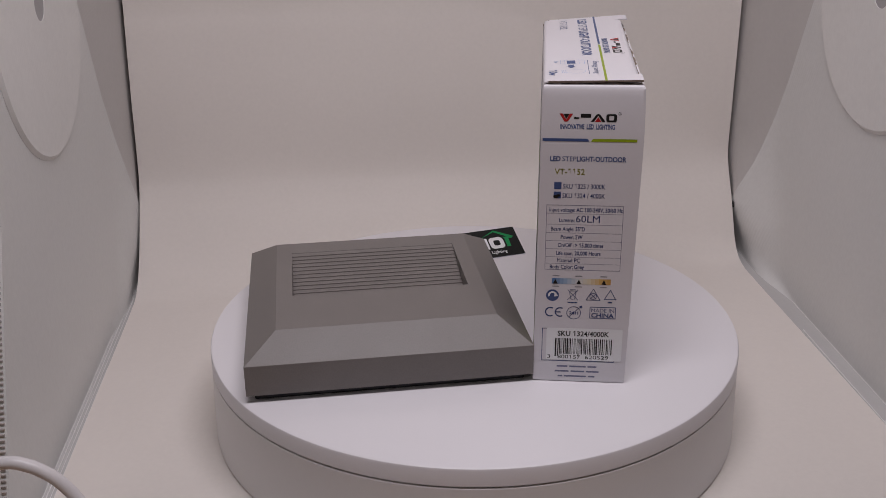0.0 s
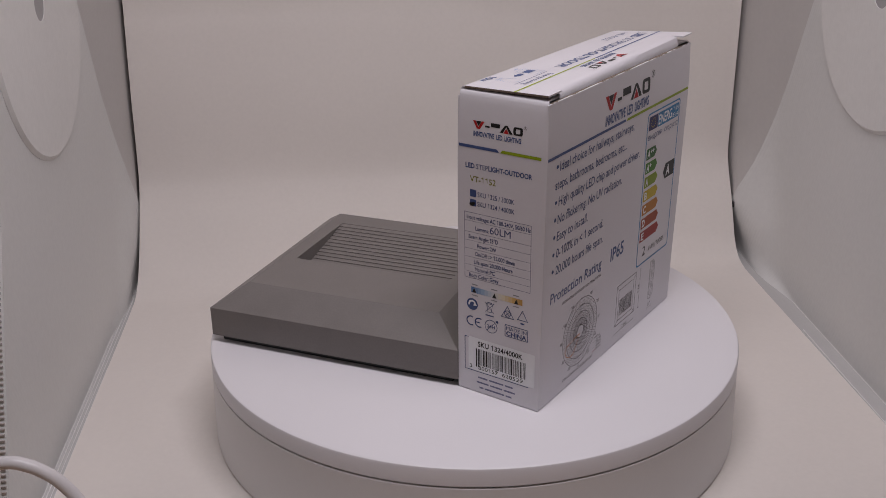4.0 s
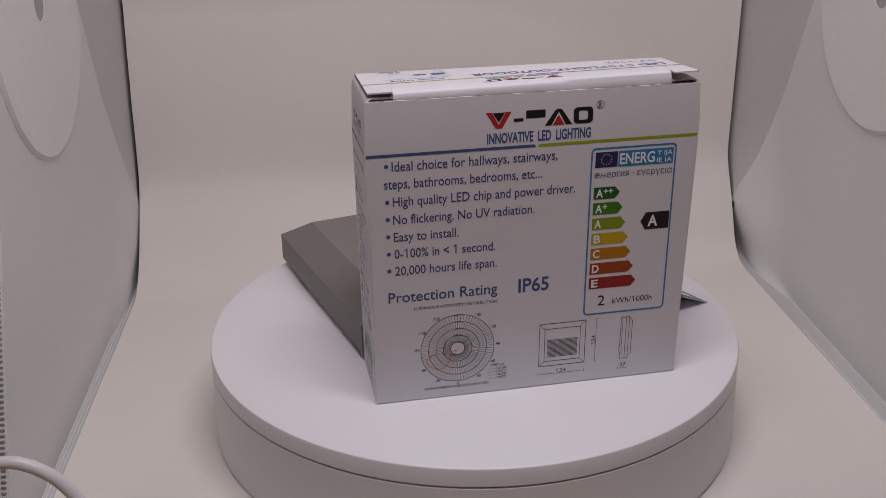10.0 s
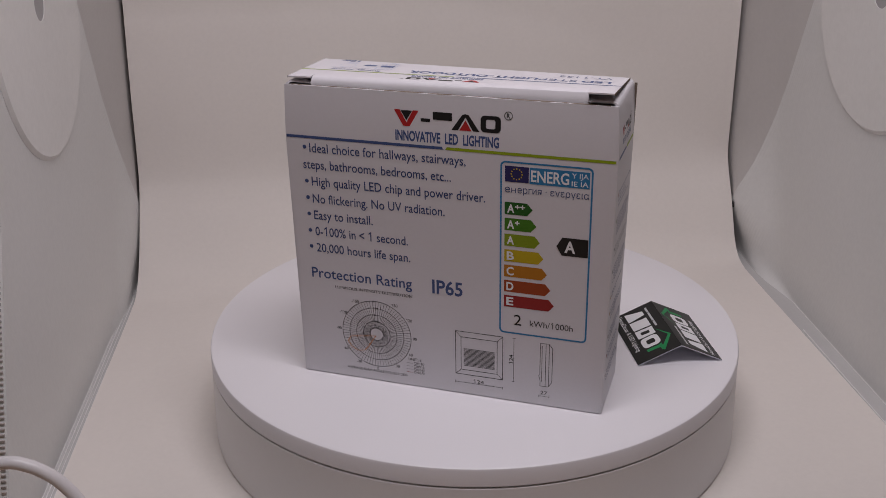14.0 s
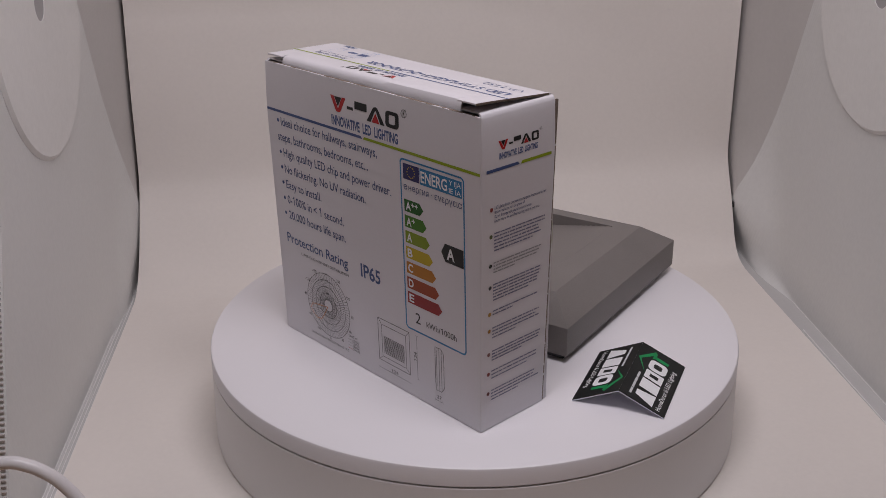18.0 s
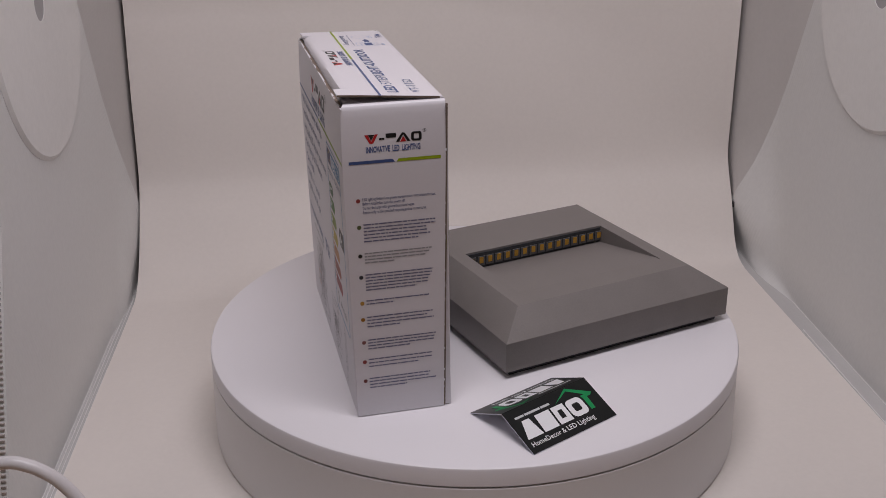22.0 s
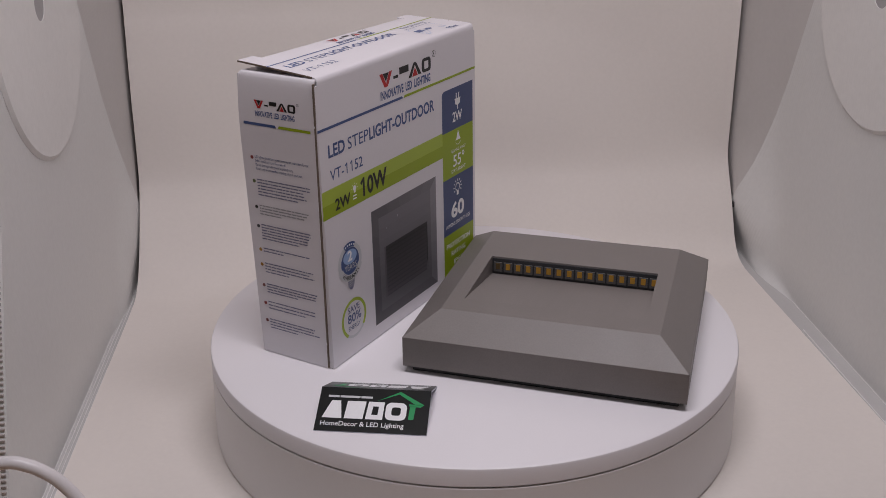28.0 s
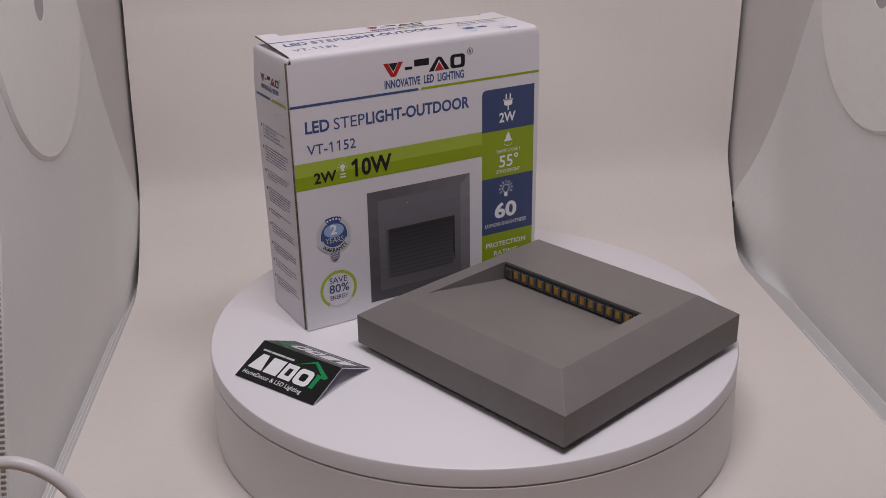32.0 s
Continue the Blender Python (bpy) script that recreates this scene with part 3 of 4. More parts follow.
def ink(name, shapes, mat, panel, layer=1, label=""):
    """Flat printed shapes: each a closed outline in mm on the panel, from its lower left corner."""
    bm = bmesh.new()
    z = panel.get("skin", 0.0) + layer * LAYER
    for s in shapes:
        vs = [bm.verts.new((x * MM, y * MM, z + relief(panel, x, y))) for x, y in (on_panel(panel, *q) for q in s)]
        f = bm.faces.new(vs)
        f.normal_update()
        if f.normal.z < 0:
            f.normal_flip()
    ob = part(name, bm, mat, panel, label)
    if len(shapes) > 5:
        ob["kind"] = "stuff"
    return ob


def box2(x0, y0, x1, y1):
    return [(x0, y0), (x1, y0), (x1, y1), (x0, y1)]


def rule(p, q, w):
    d = Vector((q[0] - p[0], q[1] - p[1]))
    n = Vector((-d.y, d.x)).normalized() * w / 2
    return [(p[0] - n.x, p[1] - n.y), (q[0] - n.x, q[1] - n.y), (q[0] + n.x, q[1] + n.y), (p[0] + n.x, p[1] + n.y)]


def chain(points, w, closed=False):
    pts = list(points) + ([points[0]] if closed else [])
    return [rule(a, b, w) for a, b in zip(pts, pts[1:])]


def round2(cx, cy, r, n=24, ry=None):
    return [(cx + r * math.cos(2 * math.pi * k / n), cy + (ry or r) * math.sin(2 * math.pi * k / n)) for k in range(n)]


def ring2(cx, cy, r, w, a0=0, a1=360, n=36):
    out = []
    for k in range(n):
        a, b = radians(a0 + (a1 - a0) * k / n), radians(a0 + (a1 - a0) * (k + 1) / n)
        out.append([(cx + rr * math.cos(t), cy + rr * math.sin(t)) for rr, t in ((r - w / 2, a), (r + w / 2, a), (r + w / 2, b), (r - w / 2, b))])
    return out


def frame2(x0, y0, x1, y1, w):
    return [box2(x0, y0, x1, y0 + w), box2(x0, y1 - w, x1, y1), box2(x0, y0 + w, x0 + w, y1 - w), box2(x1 - w, y0 + w, x1, y1 - w)]


FLAGGED_ONE = "\U0001D7E3"      # the numeral one drawn with its flag


def text_mesh(body, bold):
    curve = bpy.data.curves.new("lettering", "FONT")
    curve.body, curve.size, curve.resolution_u, curve.offset = body.replace("1", FLAGGED_ONE), 1, 3, bold
    ob = new("lettering", curve)
    deps = bpy.context.evaluated_depsgraph_get()
    deps.update()
    me = bpy.data.meshes.new_from_object(ob.evaluated_get(deps))
    bpy.data.objects.remove(ob)
    bpy.data.curves.remove(curve)
    return me


CAP = 0.69


def lettering(body, panel, x0, y, x1, cap, mat=None, bold=0.0, layer=1, align="fit", turn=0, bend=None, natural=0.93, label=""):
    """Printed words from x0 to x1 with their base line at y, in mm. align: fit, or left/right/centre at their natural width."""
    me = text_mesh(body, 0.0 if "M" in body else min(bold, 0.008) if set("g&") & set(body) else bold)
    n = len(me.vertices)
    co = np.empty(n * 3)
    me.vertices.foreach_get("co", co)
    co = co.reshape(-1, 3)
    lo, hi = co[:, 0].min(), co[:, 0].max()
    sy = cap / CAP
    sx = (x1 - x0) / (hi - lo) if align == "fit" else sy * natural
    wide = (hi - lo) * sx
    at = {"fit": x0, "left": x0, "right": x1 - wide, "centre": (x0 + x1 - wide) / 2}[align]
    X, Y = (co[:, 0] - lo) * sx + at, co[:, 1] * sy
    if bend:
        cx, cy, r = bend
        a = (X - (x0 + x1) / 2) / r
        X, Y = cx + (r - Y) * np.sin(a), cy - (r - Y) * np.cos(a)
    else:
        Y = Y + y
    if turn:
        c, s = math.cos(radians(turn)), math.sin(radians(turn))
        X, Y = x0 + c * (X - x0) - s * (Y - y), y + s * (X - x0) + c * (Y - y)
    X, Y = on_panel(panel, X, Y)
    z = panel.get("skin", 0.0) + layer * LAYER
    co[:, 2] = [z + relief(panel, u, v) for u, v in zip(X, Y)]
    co[:, 0], co[:, 1] = X * MM, Y * MM
    me.vertices.foreach_set("co", co.ravel())
    me.update()
    me.materials.clear()
    me.materials.append(mat or I_NAVY)
    me.name = "lettering"
    ob = new("lettering", me)
    ob.parent = panel
    if label:
        ob["label"] = label
    return ob


def brand_mark(panel, x0, y0, x1, y1, layer=1):
    """The maker's mark as plain shapes: a red and black wedge, a dash, slabs and a peak."""
    w, h = x1 - x0, y1 - y0
    P = lambda *pts: [(x0 + a * w, y0 + b * h) for a, b in pts]
    ink("mark_wedge", [P((0, 1), (0.055, 1), (0.118, 0.24), (0.181, 1), (0.236, 1), (0.15, 0.03), (0.118, 0), (0.086, 0.03))], I_RED, panel, layer, "red wedge of the maker's mark")
    ink("mark_core", [P((0.062, 0.97), (0.174, 0.97), (0.118, 0.36))], I_BLACK, panel, layer)
    slabs = [P((0.255, 0.36), (0.345, 0.36), (0.345, 0.56), (0.255, 0.56)), P((0.37, 0.52), (0.55, 0.52), (0.55, 1), (0.37, 1)),
             P((0.545, 0), (0.605, 0), (0.675, 0.8), (0.745, 0), (0.805, 0), (0.705, 0.94), (0.675, 1), (0.645, 0.94))]
    o, i = rounded(x0 + 0.815 * w, y0, x1, y1, 0.25 * h), rounded(x0 + 0.865 * w, y0 + 0.22 * h, x1 - 0.05 * w, y1 - 0.22 * h, 0.1 * h)
    ring = [[o[k], o[(k + 1) % len(o)], i[(k + 1) % len(o)], i[k]] for k in range(len(o))]
    for one in slabs:
        ink("mark_slab", [one], I_BLACK, panel, layer, "black slab of the maker's mark")
    ink("mark_ring", ring, I_BLACK, panel, layer, "black ring of the maker's mark")
    ink("mark_peak", [P((0.618, 0), (0.732, 0), (0.675, 0.62))], I_RED, panel, layer)


def letterhead(panel, x0, x1, y0, y1, tag_y, tag_h, line_y, width, lw=1.15, r=1.55, ends=None):
    brand_mark(panel, x0, y0, x1, y1)
    ink("registered_ring", ring2(x1 + r * 1.9, y1 + r * 0.35, r, r * 0.16, n=20), I_BLACK, panel)
    lettering("R", panel, x1 + r * 1.55, y1 - r * 0.22, x1 + r * 2.3, r * 1.15, I_BLACK, 0.02)
    lettering("INNOVATIVE  LED  LIGHTING", panel, x0 + 0.4, tag_y, x1 - 0.6, tag_h, I_BLUE, 0.032)
    mid = width * 0.497
    start, end = ends or (0.1, width - 0.1)
    ink("blue_rule", [[(start, line_y - lw / 2), (mid, line_y - lw / 2), (mid - lw * 0.7, line_y + lw / 2), (start, line_y + lw / 2)]], I_BLUE, panel)
    ink("green_rule", [[(mid + lw * 0.5, line_y - lw / 2), (end, line_y - lw / 2), (end, line_y + lw / 2), (mid + lw * 1.2, line_y + lw / 2)]], I_GREEN, panel)


def product_name(panel, x0, y, x1, cap):
    w = x1 - x0
    lettering("LED", panel, x0, y, x0 + 0.139 * w, cap, I_BLUE, 0.028)
    lettering("STEP", panel, x0 + 0.163 * w, y, x0 + 0.345 * w, cap, I_BLUE, 0.0)
    lettering("LIGHT-OUTDOOR", panel, x0 + 0.352 * w, y, x1, cap, I_BLUE, 0.028)


def print_front(p):
    letterhead(p, 47.0, 91.2, 117.6, 124.2, 112.5, 3.7, 110.1, 132.4, ends=(-0.3, 134.9))
    product_name(p, 6.4, 97.4, 93.6, 5.3)
    lettering("VT-1152", p, 6.8, 87.2, 31.2, 4.6, I_BLUE, 0.006)
    ink("lime_band", [box2(0.1, 71.0, 101, 77.2)], I_GREEN, p)
    ink("lime_band", [box2(0.1, 77.2, 101, 83.7)], I_GREEN2, p)
    lettering("2W", p, 9.2, 73.2, 20.6, 4.9, I_BLACK, 0.025, 2)
    lettering("10W", p, 28.3, 73.4, 49.8, 7.8, I_BLACK, 0.03, 2)
    ink("bulb_icon", [round2(23.9, 79.0, 1.25), box2(23.2, 76.9, 24.6, 78.2), box2(22.5, 75.3, 25.3, 75.9), box2(22.5, 73.9, 25.3, 74.5)]
        + [rule((23.9 + 1.8 * math.cos(a), 79 + 1.8 * math.sin(a)), (23.9 + 2.4 * math.cos(a), 79 + 2.4 * math.sin(a)), 0.3) for a in (radians(d) for d in (0, 45, 90, 135, 180))], I_WHITE, p, 2, "white bulb pictogram")
    # column of four fields
    ink("field", [rounded(101, 82.8, 132.4, 104.2, 2.5, "0100")], I_PANEL, p, 1, "slate blue field")
    ink("field", [box2(101, 58.2, 132.4, 82.8)], I_GREEN, p, 1, "lime field")
    ink("field", [box2(101, 27.8, 132.4, 58.2)], I_PANEL, p, 1, "slate blue field")
    ink("field", [rounded(101, 3.5, 132.4, 27.8, 2.5, "0010")], I_GREEN, p, 1, "lime field")
    ink("plug_icon", [rounded(114.0, 95.0, 119.0, 98.2, 1.2, "0011"), box2(114.9, 98.2, 115.7, 101.0), box2(117.3, 98.2, 118.1, 101.0), box2(116.1, 92.6, 116.9, 95.2), box2(113.5, 97.6, 119.5, 98.3)], I_WHITE, p, 2, "white plug pictogram")
    lettering("2W", p, 111.2, 86.9, 121.0, 4.7, I_WHITE, 0.025, 2)
    ink("lamp_icon", [[(114.0, 76.6), (119.4, 76.6), (118.2, 78.0), (117.6, 80.4), (115.8, 80.4), (115.2, 78.0)], box2(116.3, 80.4, 117.1, 81.3)] + ring2(116.7, 77.4, 3.2, 0.25, 215, 325, 10), I_WHITE, p, 2, "white lamp pictogram")
    lettering("BEAMING ANGLE", p, 109.8, 71.0, 124.2, 1.6, I_WHITE, 0.01, 2)
    lettering("55°", p, 111.4, 63.3, 123.0, 6.0, I_WHITE, 0.012, 2)
    lettering("STAYS BRIGHT", p, 109.5, 60.2, 124.2, 1.7, I_WHITE, 0.01, 2)
    ink("bulb_icon", ring2(115.6, 51.6, 2.0, 0.45, -60, 240, 20) + [box2(114.6, 47.2, 116.6, 49.6)]
        + [rule((115.6 + 3.0 * math.cos(a), 51.6 + 3.0 * math.sin(a)), (115.6 + 4.4 * math.cos(a), 51.6 + 4.4 * math.sin(a)), 0.45) for a in (radians(d) for d in range(-30, 211, 30))], I_WHITE, p, 2, "white bulb pictogram")
    lettering("60", p, 108.7, 36.2, 122.3, 7.6, I_WHITE, 0.035, 2)
    lettering("LUMENS BRIGHTNESS", p, 103.0, 31.6, 128.4, 2.0, I_WHITE, 0.01, 2)
    lettering("PROTECTION", p, 103.4, 20.2, 128.2, 2.6, I_WHITE, 0.014, 2)
    lettering("RATING", p, 108.4, 15.2, 123.2, 2.6, I_WHITE, 0.014, 2)
    lettering("IP65", p, 110.8, 10.0, 120.6, 2.6, I_WHITE, 0.014, 2)
    # printed picture of the lamp
    a, b, c, d = (35.8, 63.7), (93.6, 63.7), (93.6, 6.4), (35.8, 6.4)
    e, f, g, h = (41.4, 58.6), (88.0, 58.6), (88.0, 11.6), (41.4, 11.6)
    grey = lambda k: ink_material("picture_ink", (0.132 * k, 0.126 * k, 0.141 * k))
    mix = lambda p0, p1, t: (p0[0] + (p1[0] - p0[0]) * t, p0[1] + (p1[1] - p0[1]) * t)
    for p0, p1, q1, q0, k0, k1, word in ((a, b, f, e, 0.80, 1.25, "printed lamp picture"), (b, c, g, f, 1.75, 1.15, ""), (c, d, h, g, 0.75, 0.55, ""), (d, a, e, h, 0.55, 0.95, "")):
        for k in range(5):
            t0, t1 = k / 5, (k + 1) / 5
            ink("picture_bevel", [[mix(p0, p1, t0), mix(p0, p1, t1), mix(q0, q1, t1), mix(q0, q1, t0)]], grey(k0 + (k1 - k0) * (k + 0.5) / 5), p, 1, word)
    for k in range(8):
        y0, y1 = 11.6 + 47.0 * k / 8, 11.6 + 47.0 * (k + 1) / 8
        ink("picture_face", [box2(41.4, y0, 88.0, y1)], grey(0.85 + 0.06 * k), p)
    # recess: dark under its upper edge, paler ribs towards the bottom
    for k in range(12):
        y1 = 43.0 - 25.6 * k / 12
        y0 = y1 - 25.6 / 12
        ink("picture_recess", [box2(46.6, y0, 83.4, y1)], grey(0.26 + 0.034 * k), p, 2)
        ink("rib_pattern", [box2(46.9, y0, 83.2, y0 + 0.7)], grey(0.22 + 0.026 * k), p, 3)
    ink("picture_recess", [[(45.3, 43.0), (46.6, 43.0), (46.6, 17.4), (45.3, 17.4)]], grey(0.75), p, 2)
    ink("picture_recess", [[(83.4, 43.0), (84.4, 43.0), (84.4, 17.4), (83.4, 24.0)]], grey(0.2), p, 2)
    ink("picture_glint", [round2(57.4, 55.2, 0.3, 8), round2(47.5, 52, 0.2, 8), round2(57.0, 54.3, 0.16, 6)], I_SILVER, p, 3)
    # warranty badge
    cx, cy = 17.6, 46.2
    ink("badge_rim", ring2(cx, cy, 8.1, 2.0), I_SILVER, p, 1, "silver rim of a badge")
    ink("badge_cap", ring2(cx, cy, 8.2, 2.4, 62, 118, 12), I_BLUE, p, 2)
    ink("star_row", [round2(cx + 8.2 * math.cos(radians(t)), cy + 8.2 * math.sin(radians(t)), 0.5, 5) for t in (68, 79, 90, 101, 112)], I_WHITE, p, 3)
    ink("badge_disc", [round2(cx, cy, 6.9, 32)], I_BLUE, p, 2)
    ink("badge_sheen", [round2(cx, cy + 2.5, 5.2, 28, 3.4)], I_PALE, p, 3)
    lettering("2", p, cx - 1.9, cy + 0.7, cx + 1.6, 4.6, I_WHITE, 0.03, 4)
    lettering("YEARS", p, cx - 4.6, cy - 3.6, cx + 4.8, 2.7, I_SILVER, 0.0, 4)
    ink("badge_ribbon", ring2(cx, cy + 0.6, 8.0, 3.2, 202, 338, 20), I_SILVER, p, 4)
    lettering("WARRANTY", p, cx - 7.8, 0, cx + 7.8, 1.9, I_BLACK, 0.025, 5, bend=(cx, cy + 0.6, 8.9))
    ink("badge_screw", [[(cx - 2.9, 38.4), (cx + 2.9, 38.4), (cx + 2.2, 34.6), (cx + 0.6, 32.8), (cx - 0.6, 32.8), (cx - 2.2, 34.6)]], I_SMALL, p, 3)
    ink("badge_thread", [rule((cx - 2.8, 37.4 - k), (cx + 2.6, 37.9 - k), 0.35) for k in range(4)], I_SILVER, p, 4)
    # saving badge
    cx, cy = 18.5, 18.2
    ink("saving_ring", ring2(cx, cy, 9.0, 1.5, -40, 235, 40), I_GREEN2, p, 1, "lime ring of a badge")
    ink("saving_ring", ring2(cx, cy, 9.0, 1.3, 235, 320, 14), I_SILVER, p)
    lettering("SAVE", p, cx - 4.7, cy + 3.4, cx + 4.7, 3.0, I_NAVY, 0.004)
    lettering("80%", p, cx - 5.0, cy - 1.6, cx + 5.6, 4.2, I_BLUE, 0.014)
    lettering("ENERGY", p, cx - 4.6, cy - 5.2, cx + 4.8, 2.2, I_NAVY, 0.004)


def print_back(p):
    letterhead(p, 45.3, 88.9, 116.8, 123.4, 111.0, 4.0, 109.0, 132.4, ends=(-2.2, 133.8))
    rows = [(104.7, 7.7, 74.8, 102.6, "Ideal choice for hallways, stairways,"), (None, 4.5, 68.6, 95.4, "steps, bathrooms, bedrooms, etc..."), (89.9, 7.8, 82.8, 88.0, "High quality LED chip and power driver."),
            (82.6, 7.7, 65.8, 80.4, "No flickering. No UV radiation."), (75.2, 7.8, 34.3, 73.0, "Easy to install."), (67.7, 7.9, 49.6, 65.6, "0-100% in < 1 second."), (60.3, 8.0, 50.4, 58.1, "20,000 hours life span.")]
    for dot, x0, x1, y, words in rows:
        if dot:
            ink("bullet", [round2(5.6, dot, 0.85, 14)], I_BLUE, p)
        lettering(words, p, x0, y, x1, 3.9, I_NAVY, 0.006)
    lettering("Protection Rating", p, 4.9, 45.8, 50.8, 4.7, I_BLUE, 0.010)
    lettering("IP65", p, 59.8, 45.2, 73.1, 6.1, I_BLUE, 0.02)
    lettering("LUMINOUS INTENSITY DISTRIBUTION", p, 15.5, 41.6, 50.8, 1.3, I_BLACK)
    # polar diagram
    cx, cy = 33.8, 21.7
    strokes = []
    for r in (3.0, 6.2, 9.4, 12.6, 15.9):
        strokes += ring2(cx, cy, r, 0.22, n=40)
    for k in range(72):
        a = radians(5 * k)
        r0 = 3.0
        strokes.append(rule((cx + r0 * math.cos(a), cy + r0 * math.sin(a)), (cx + 15.9 * math.cos(a), cy + 15.9 * math.sin(a)), 0.13))
    ink("polar_diagram", strokes, I_BLACK, p, 1, "printed polar light diagram")
    lobe = [(cx + r * math.cos(radians(t)), cy + r * math.sin(radians(t))) for r, t in ((1, 240), (12.5, 192), (14.5, 200), (14.2, 212), (13.0, 225), (10.5, 236), (7.0, 238), (2, 240))]
    ink("polar_curve", chain(lobe, 0.25, True), I_ORANGE, p, 2)
    for t, s in ((0, "90"), (30, "120"), (60, "150"), (122, "-150"), (150, "-120"), (178, "-90"), (212, "-60"), (240, "-30"), (270, "0"), (302, "30"), (332, "60")):
        x, y = cx + 17.6 * math.cos(radians(t)), cy + 17.2 * math.sin(radians(t))
        lettering(s, p, x - 2, y - 0.5, x + 2, 1.35, I_BLACK, 0.008, align="centre")
    for k, s in enumerate(("12.8", "25.6", "38.4", "51.2", "64.1")):
        lettering(s, p, cx - 1.5, cy + 3.2 * k + 2.6, cx + 1.5, 0.9, I_BLACK, 0.01, 2, align="centre")
    lettering("AVERAGE BEAM ANGLE(50%):65.9 DEG", p, 19.2, 2.8, 47.4, 1.2, I_BLACK)
    lettering("UNIT:cd", p, 48.3, 11.2, 54.0, 1.2, I_BLACK)
    for k, s in enumerate(("C0/180", "C30/210", "C60/240", "C90/270")):
        ink("legend_rule", [rule((47.3, 9.8 - 1.5 * k), (50.2, 9.8 - 1.5 * k), 0.15)], I_RED if k == 3 else I_GREY, p)
        lettering(s, p, 50.6, 9.4 - 1.5 * k, 55.4, 1.1, I_BLACK)
    # dimension drawing
    sq = [(69.8, 8.2), (90.5, 8.2), (90.5, 28.8), (69.8, 28.8)]
    iq = [(72.2, 10.5), (88.1, 10.5), (88.1, 26.2), (72.2, 26.2)]
    ink("outline_drawing", chain(sq, 0.25, True) + chain(iq, 0.22, True) + [rule(a, b, 0.2) for a, b in zip(sq, iq)], I_BLACK, p, 1, "printed outline drawing of the lamp")
    ink("outline_drawing", [box2(73.4, 12.5 + 0.58 * k, 87.0, 12.72 + 0.58 * k) for k in range(15)], I_BLACK, p)
    ink("dimension_drawing", [rule((69.6, 4.2), (90.5, 4.2), 0.15), rule((69.6, 3.5), (69.6, 4.9), 0.15), rule((90.5, 3.5), (90.5, 4.9), 0.15), rule((95.3, 8.1), (95.3, 28.9), 0.15), rule((94.6, 8.1), (96, 8.1), 0.15), rule((94.6, 28.9), (96, 28.9), 0.15),
                            rule((106.2, 3.1), (110.8, 3.1), 0.15), rule((106.2, 2.4), (106.2, 3.8), 0.15), rule((110.8, 2.4), (110.8, 3.8), 0.15)], I_BLACK, p)
    lettering("124", p, 77.6, 4.6, 82.3, 1.7, I_BLACK)
    lettering("124", p, 95.0, 16.5, 99.4, 1.7, I_BLACK, turn=90)
    lettering("27", p, 107.1, 4.0, 110.0, 1.7, I_BLACK)
    ink("side_drawing", chain([(106.6, 28.2), (110.2, 28.4), (111.8, 26.4), (111.8, 10.3), (110.2, 8.0), (106.8, 8.0), (106.8, 10.4), (106.2, 13), (106.6, 14.0)], 0.22, True) + [rule((109.0, 8.1), (109.0, 28.3), 0.2), rule((110.4, 8.4), (110.4, 28.2), 0.2), rule((107.4, 10), (107.4, 27), 0.18)], I_BLACK, p)
    # energy label
    o = rounded(88.9, 31.0, 125.5, 106.1, 2.0)
    i = rounded(89.6, 31.7, 124.8, 105.4, 1.4)
    n = len(o)
    ink("energy_border", [[o[k], o[(k + 1) % n], i[(k + 1) % n], i[k]] for k in range(n)], I_CYAN, p, 1, "blue border of the energy label")
    ink("flag_field", [box2(90.8, 97.7, 100.3, 104.2)], I_EU, p, 1, "dark blue flag")
    ink("star_circle", [round2(95.5 + 2.2 * math.cos(radians(30 * k)), 101 + 2.2 * math.sin(radians(30 * k)), 0.3, 5) for k in range(12)], I_YELLOW, p, 2)
    ink("energy_head", [box2(100.6, 97.5, 124.2, 104.2)], I_CYAN, p)
    lettering("ENERG", p, 101.2, 98.6, 116.2, 4.5, I_WHITE, 0.02, 2)
    lettering("Y IJA", p, 117.2, 101.4, 123.7, 2.0, I_WHITE, 0.004, 2)
    lettering("IE IA", p, 117.2, 98.2, 123.7, 2.0, I_WHITE, 0.004, 2)
    lettering("е", p, 90.8, 93.3, 92.9, 2.8, I_NAVY)
    lettering("H", p, 93.4, 93.3, 95.3, 2.0, I_NAVY)
    lettering("ергия · ενεργεια", p, 95.9, 93.3, 124.2, 2.8, I_NAVY)
    colours = [(0.012, 0.10, 0.012), (0.05, 0.18, 0.01), (0.21, 0.29, 0.008), (0.50, 0.37, 0.008), (0.45, 0.17, 0.008), (0.32, 0.05, 0.008), (0.28, 0.012, 0.012)]
    for k, (word, colour) in enumerate(zip(("A++", "A+", "A", "B", "C", "D", "E"), colours)):
        y, tip = 86.6 - 6.78 * k, 102.1 + 1.6 * k
        ink("class_arrow", [[(90.8, y - 2.6), (tip - 2.2, y - 2.6), (tip, y), (tip - 2.2, y + 2.6), (90.8, y + 2.6)]], ink_material("class_ink", colour), p, 1, "coloured energy class arrow")
        lettering(word[0], p, 91.8, y - 1.7, 94.8, 3.4, I_WHITE, 0.03, 2)
        if len(word) > 1:
            lettering(word[1:], p, 95.0, y - 0.4, 95.0 + 2.0 * len(word[1:]), 2.4, I_WHITE, 0.03, 2)
